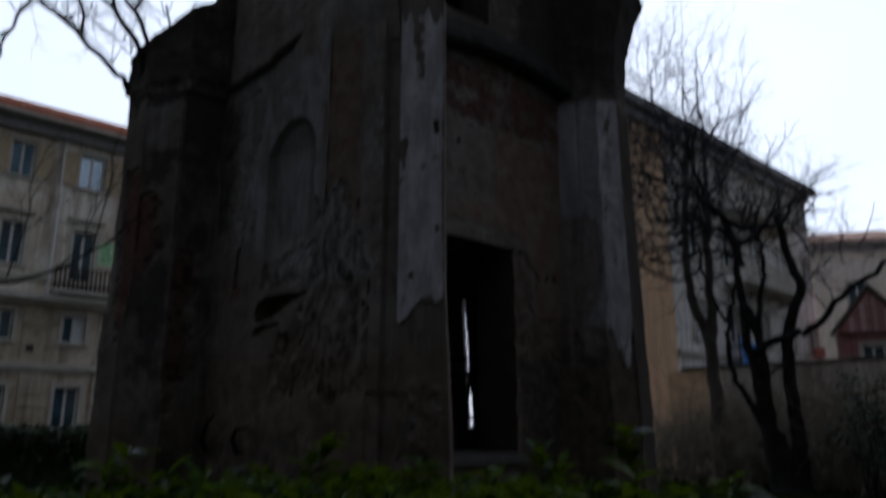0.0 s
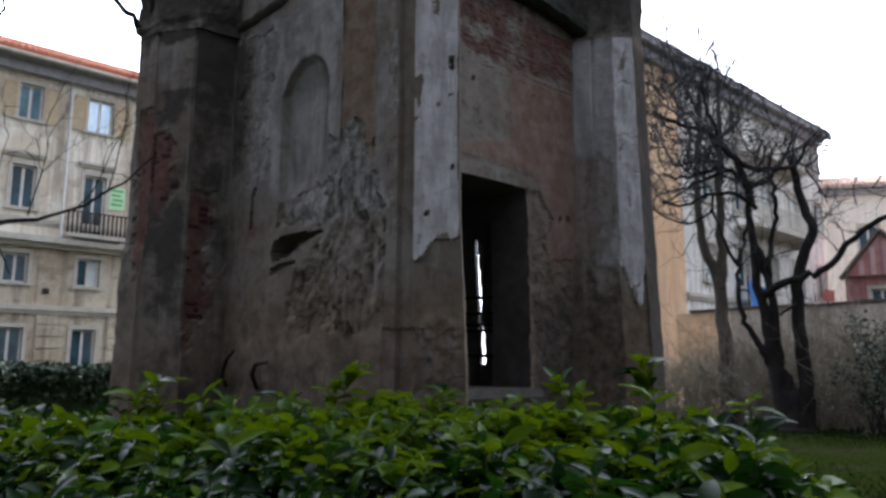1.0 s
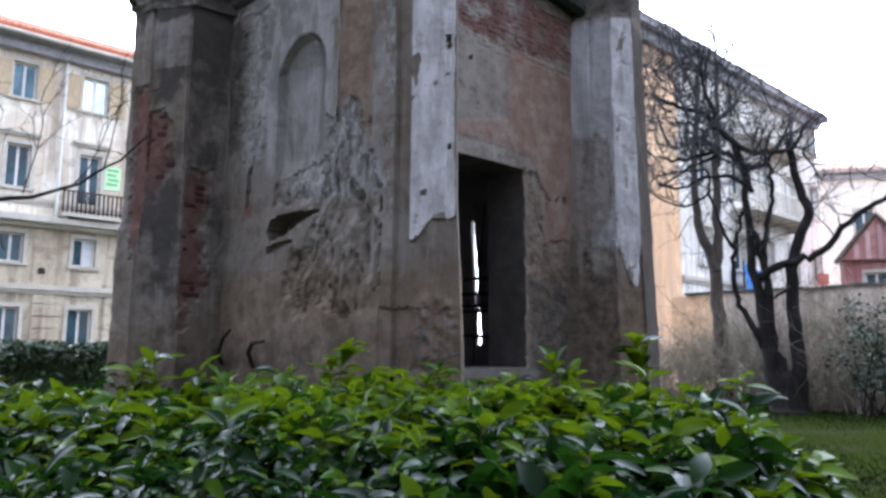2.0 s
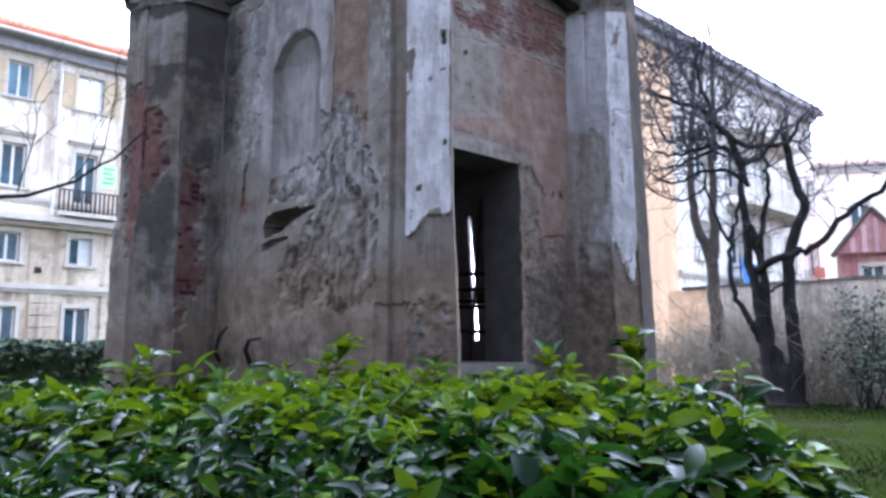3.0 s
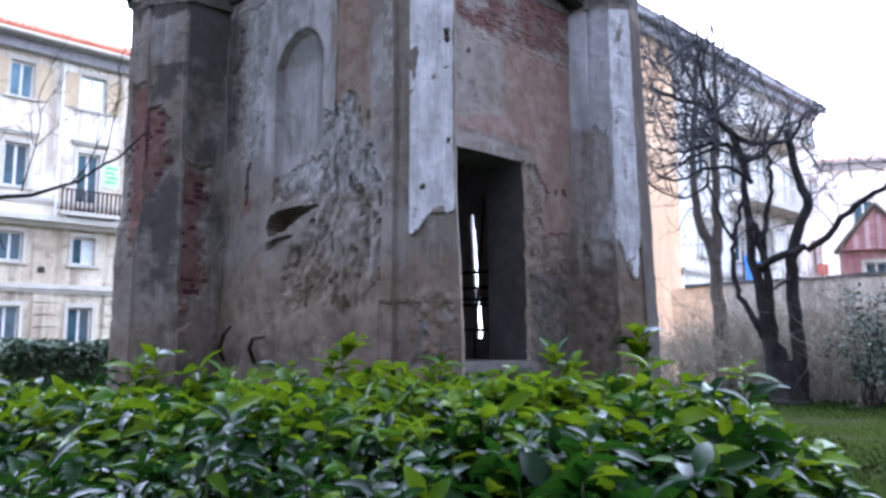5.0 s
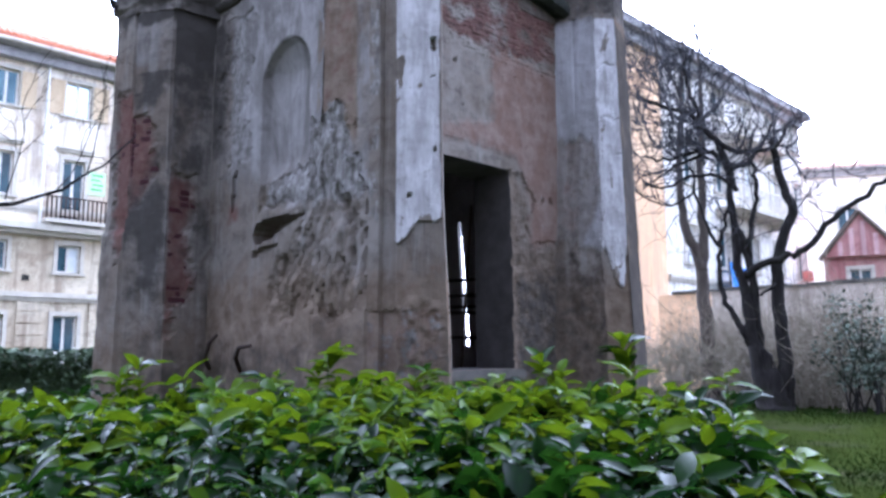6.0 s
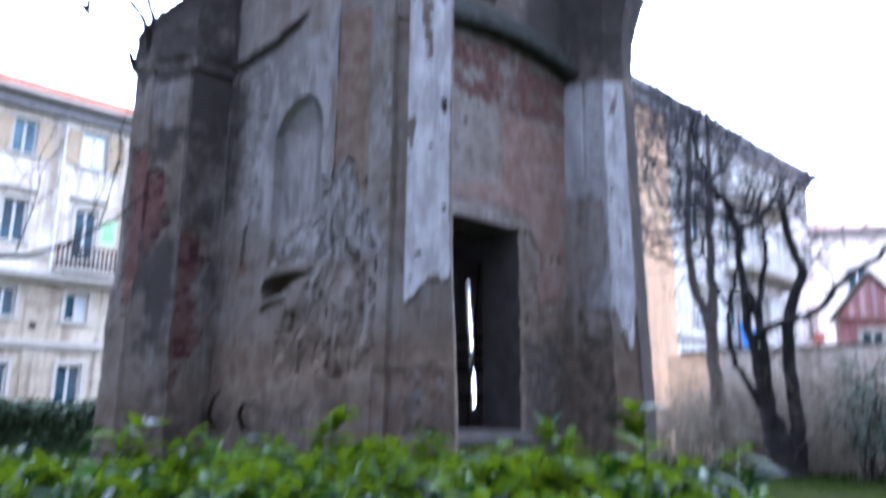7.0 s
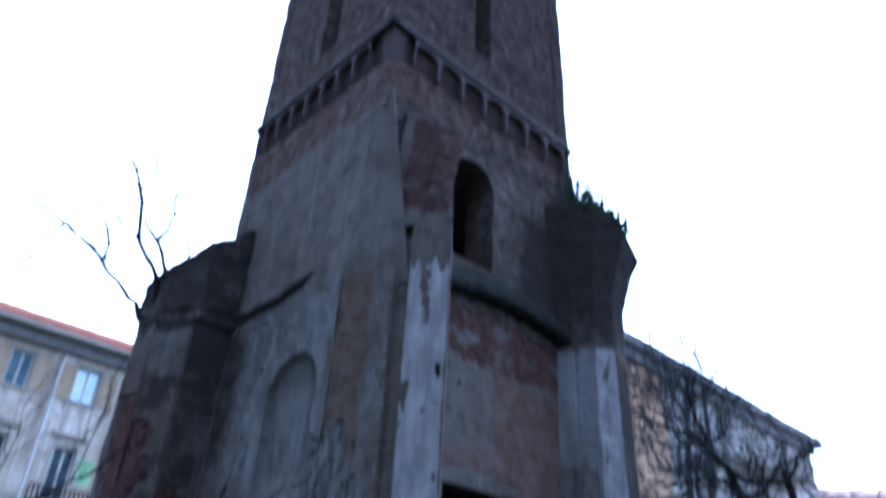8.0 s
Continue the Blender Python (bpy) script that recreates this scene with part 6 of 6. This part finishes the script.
for pts, r0, r1 in thick_stems + thin_stems:
    bm = bmesh.new()
    limb(bm, pts, r0, r1, 6, 0.012)
    part("dry_stem", bm, BARK, tower)
bm = bmesh.new()
for q in ((-3.5, 7.75, 6.3), (-3.75, 7.75, 6.3), (-3.9, 7.75, 6.6), (-4.2, 7.8, 5.8), (-4.5, 7.8, 6.1), (-3.2, 7.8, 6.0), (-3.42, 7.8, 6.7), (-4.9, 7.75, 6.0), (-3.55, 7.8, 5.5), (-3.35, 7.8, 5.6), (-3.75, 7.8, 5.4), (-4.1, 7.8, 5.65), (-3.1, 7.85, 5.7), (-4.35, 7.8, 5.95)):
    for k in range(3):
        twigs(bm, q, (random.gauss(-0.3, 0.7), random.gauss(0, 0.2), 1.0), random.uniform(0.4, 0.9), 0.009, 2)
tagged(part("dry_twigs", bm, BARK, tower, "fine dry twigs on the cap"), "", "", "", "stuff")
verts, faces = [], []
for i in range(420):
    c = random.choice(((1.78, 8.1, 6.97), (1.9, 8.05, 6.92), (2.02, 8.02, 6.86), (2.14, 8.05, 6.76)))
    p = Vector(c) + Vector((random.gauss(0, 0.12), random.gauss(0, 0.1), 0))
    tip = p + Vector((random.gauss(0, 0.08), random.gauss(0, 0.08), random.uniform(0.1, 0.62) * (0.6 + 0.9 * (c[0] < 1.8))))
    base = len(verts)
    verts += [p - Vector((0.018, 0, 0.05)), p + Vector((0.018, 0, -0.05)), tip]
    faces.append((base, base + 1, base + 2))
me = bpy.data.meshes.new("grass_tuft")
me.from_pydata(verts, [], faces)
me.materials.append(IVY)
tagged(under(new("grass_tuft", me), tower), "grass growing on the cap", "", "", "stuff")


# ---- shrubs before the garden wall ----
def bare_shrub(at, label, count, high, spread, material, seed, name="bare_shrub"):
    random.seed(seed)
    t = thing(name, at, label, "shrub", "shrubs before the wall")
    bm = bmesh.new()
    for k in range(count):
        p = Vector(at) + Vector((random.gauss(0, spread * 0.25), random.gauss(0, spread * 0.25), -0.05))
        twigs(bm, p, (random.gauss(0, 0.35), random.gauss(0, 0.35), 1), high * random.uniform(0.6, 1.1), 0.018, 2)
    tagged(part("brushwood", bm, material, t), "", "", "", "stuff")
    leafy_mass("dry_leaf", 130, lambda: Vector(at) + Vector((random.gauss(0, spread * 0.27), random.gauss(0, spread * 0.27), high * random.uniform(0.1, 0.95))), 0.08, DRY_LEAF, t)
    return t


for k, (x, y, h) in enumerate(((6.2, 20.0, 1.6), (7.3, 20.2, 1.9), (8.2, 19.2, 2.3), (8.9, 18.2, 2.2), (9.5, 17.4, 1.9), (5.6, 20.6, 1.3), (10.2, 17.0, 2.0), (8.0, 18.4, 1.2), (9.0, 17.2, 1.0), (6.6, 18.9, 1.3), (7.6, 18.9, 1.5), (8.5, 17.6, 1.6), (9.6, 16.4, 1.3), (9.1, 19.2, 2.2), (10.2, 18.2, 2.3))):
    bare_shrub((x, y, 0), "straw-brown bare shrub at the foot of the wall", 30, h, 1.8, TWIG, 50 + k)
random.seed(61)
green = thing("evergreen_shrub", (8.85, 15.4, 0), "loose dark evergreen shrub near the garden wall", "shrub")
bm = bmesh.new()
tips = []
for k in range(20):
    a = Vector((8.85 + random.gauss(0, 0.25), 15.4 + random.gauss(0, 0.25), -0.05))
    b = a + Vector((random.gauss(0, 0.5), random.gauss(0, 0.5), random.uniform(1.2, 2.5)))
    limb(bm, [a, a.lerp(b, 0.5) + Vector((random.gauss(0, 0.1), 0, 0.1)), b], 0.02, 0.006, 5, 0.01)
    tips += [a.lerp(b, random.uniform(0.45, 1.05)) for i in range(9)]
tagged(part("stem", bm, BARK, green), "", "", "", "stuff")
leafy_mass("foliage", 1500, lambda: random.choice(tips) + Vector((random.gauss(0, 0.14), random.gauss(0, 0.14), random.gauss(0, 0.12))), 0.11, GREY_GREEN, green)

# ---- grass of the lawn ----
random.seed(71)
verts, faces = [], []
for i in range(42000):
    y = 4.6 + 14 * random.random() ** 1.6
    x = y * random.uniform(0.22, 0.75)
    if rough_noise((x, y, 0), 2.5, 3) < random.uniform(-1.2, 0.0):
        continue
    h, a = random.uniform(-0.03, 0.012), random.uniform(0, 6.3)
    base = len(verts)
    w = 0.006 + 0.0006 * y
    verts += [(x - w * math.cos(a), y - w * math.sin(a), -0.06), (x + w * math.cos(a), y + w * math.sin(a), -0.06), (x + random.gauss(0, 0.03), y + random.gauss(0, 0.03), h)]
    faces.append((base, base + 1, base + 2))
me = bpy.data.meshes.new("grass")
me.from_pydata(verts, [], faces)
me.materials.append(GRASS)
tagged(new("grass", me), "thin winter grass on the lawn", "grass", "", "stuff")

# ---- exposed bricks of the left pier ----
def brick_mesh(long):
    bm = bmesh.new()
    block(bm, -long / 2, long / 2, -0.03, 0.03, -0.028, 0.028)
    bmesh.ops.bevel(bm, geom=[e for e in bm.edges if e.verts[0].co.y < 0 and e.verts[1].co.y < 0], offset=0.006, segments=1, affect="EDGES")
    return mesh_of("brick", bm, BRICK)


brick_meshes = [brick_mesh(0.23), brick_mesh(0.11), brick_mesh(0.16)]
random.seed(81)


def lay_bricks(a, b, outline, flip, z0, z1, off):
    a, b = Vector((*a, 0)), Vector((*b, 0))
    long, way = (b - a).length, (b - a).normalized()
    out = Vector((way.y, -way.x, 0))
    row = 0
    z = z0
    while z < z1:
        s = 0.06 if row % 2 else 0.12
        while s < long - 0.03:
            k = 0 if row % 2 == 0 else 1
            w = (0.23, 0.11, 0.16)[k]
            if s + w / 2 > long:
                k, w = 1, 0.11
            if blob(long - s if flip else s, z, outline, 0.2) + 0.3 * rough_noise((s, z, 44), 0.15) > 0.5 and random.random() < 0.88:
                ob = under(new("brick", brick_meshes[k]), tower)
                ob.matrix_basis = Matrix.Translation(a + way * s + out * (off + random.uniform(-0.016, -0.002)) + up(z)) @ Matrix.Rotation(math.atan2(way.y, way.x) + random.gauss(0, 0.035), 4, "Z") @ Matrix.Rotation(random.gauss(0, 0.015), 4, "Y")
            s += w + 0.012
        z += 0.068
        row += 1


lay_bricks(LEFT_PLAN[1], LEFT_PLAN[2], [(0.1, 2.7), (0.08, 4.0), (0.4, 4.1), (0.4, 2.6)], False, 2.6, 4.1, -0.06)
lay_bricks(LEFT_PLAN[2], LEFT_PLAN[3], BRICKS_LF, True, 2.6, 3.85, -0.053)
lay_bricks(LEFT_PLAN[3], LEFT_PLAN[4], BRICKS_LS, False, 1.4, 3.2, -0.053)
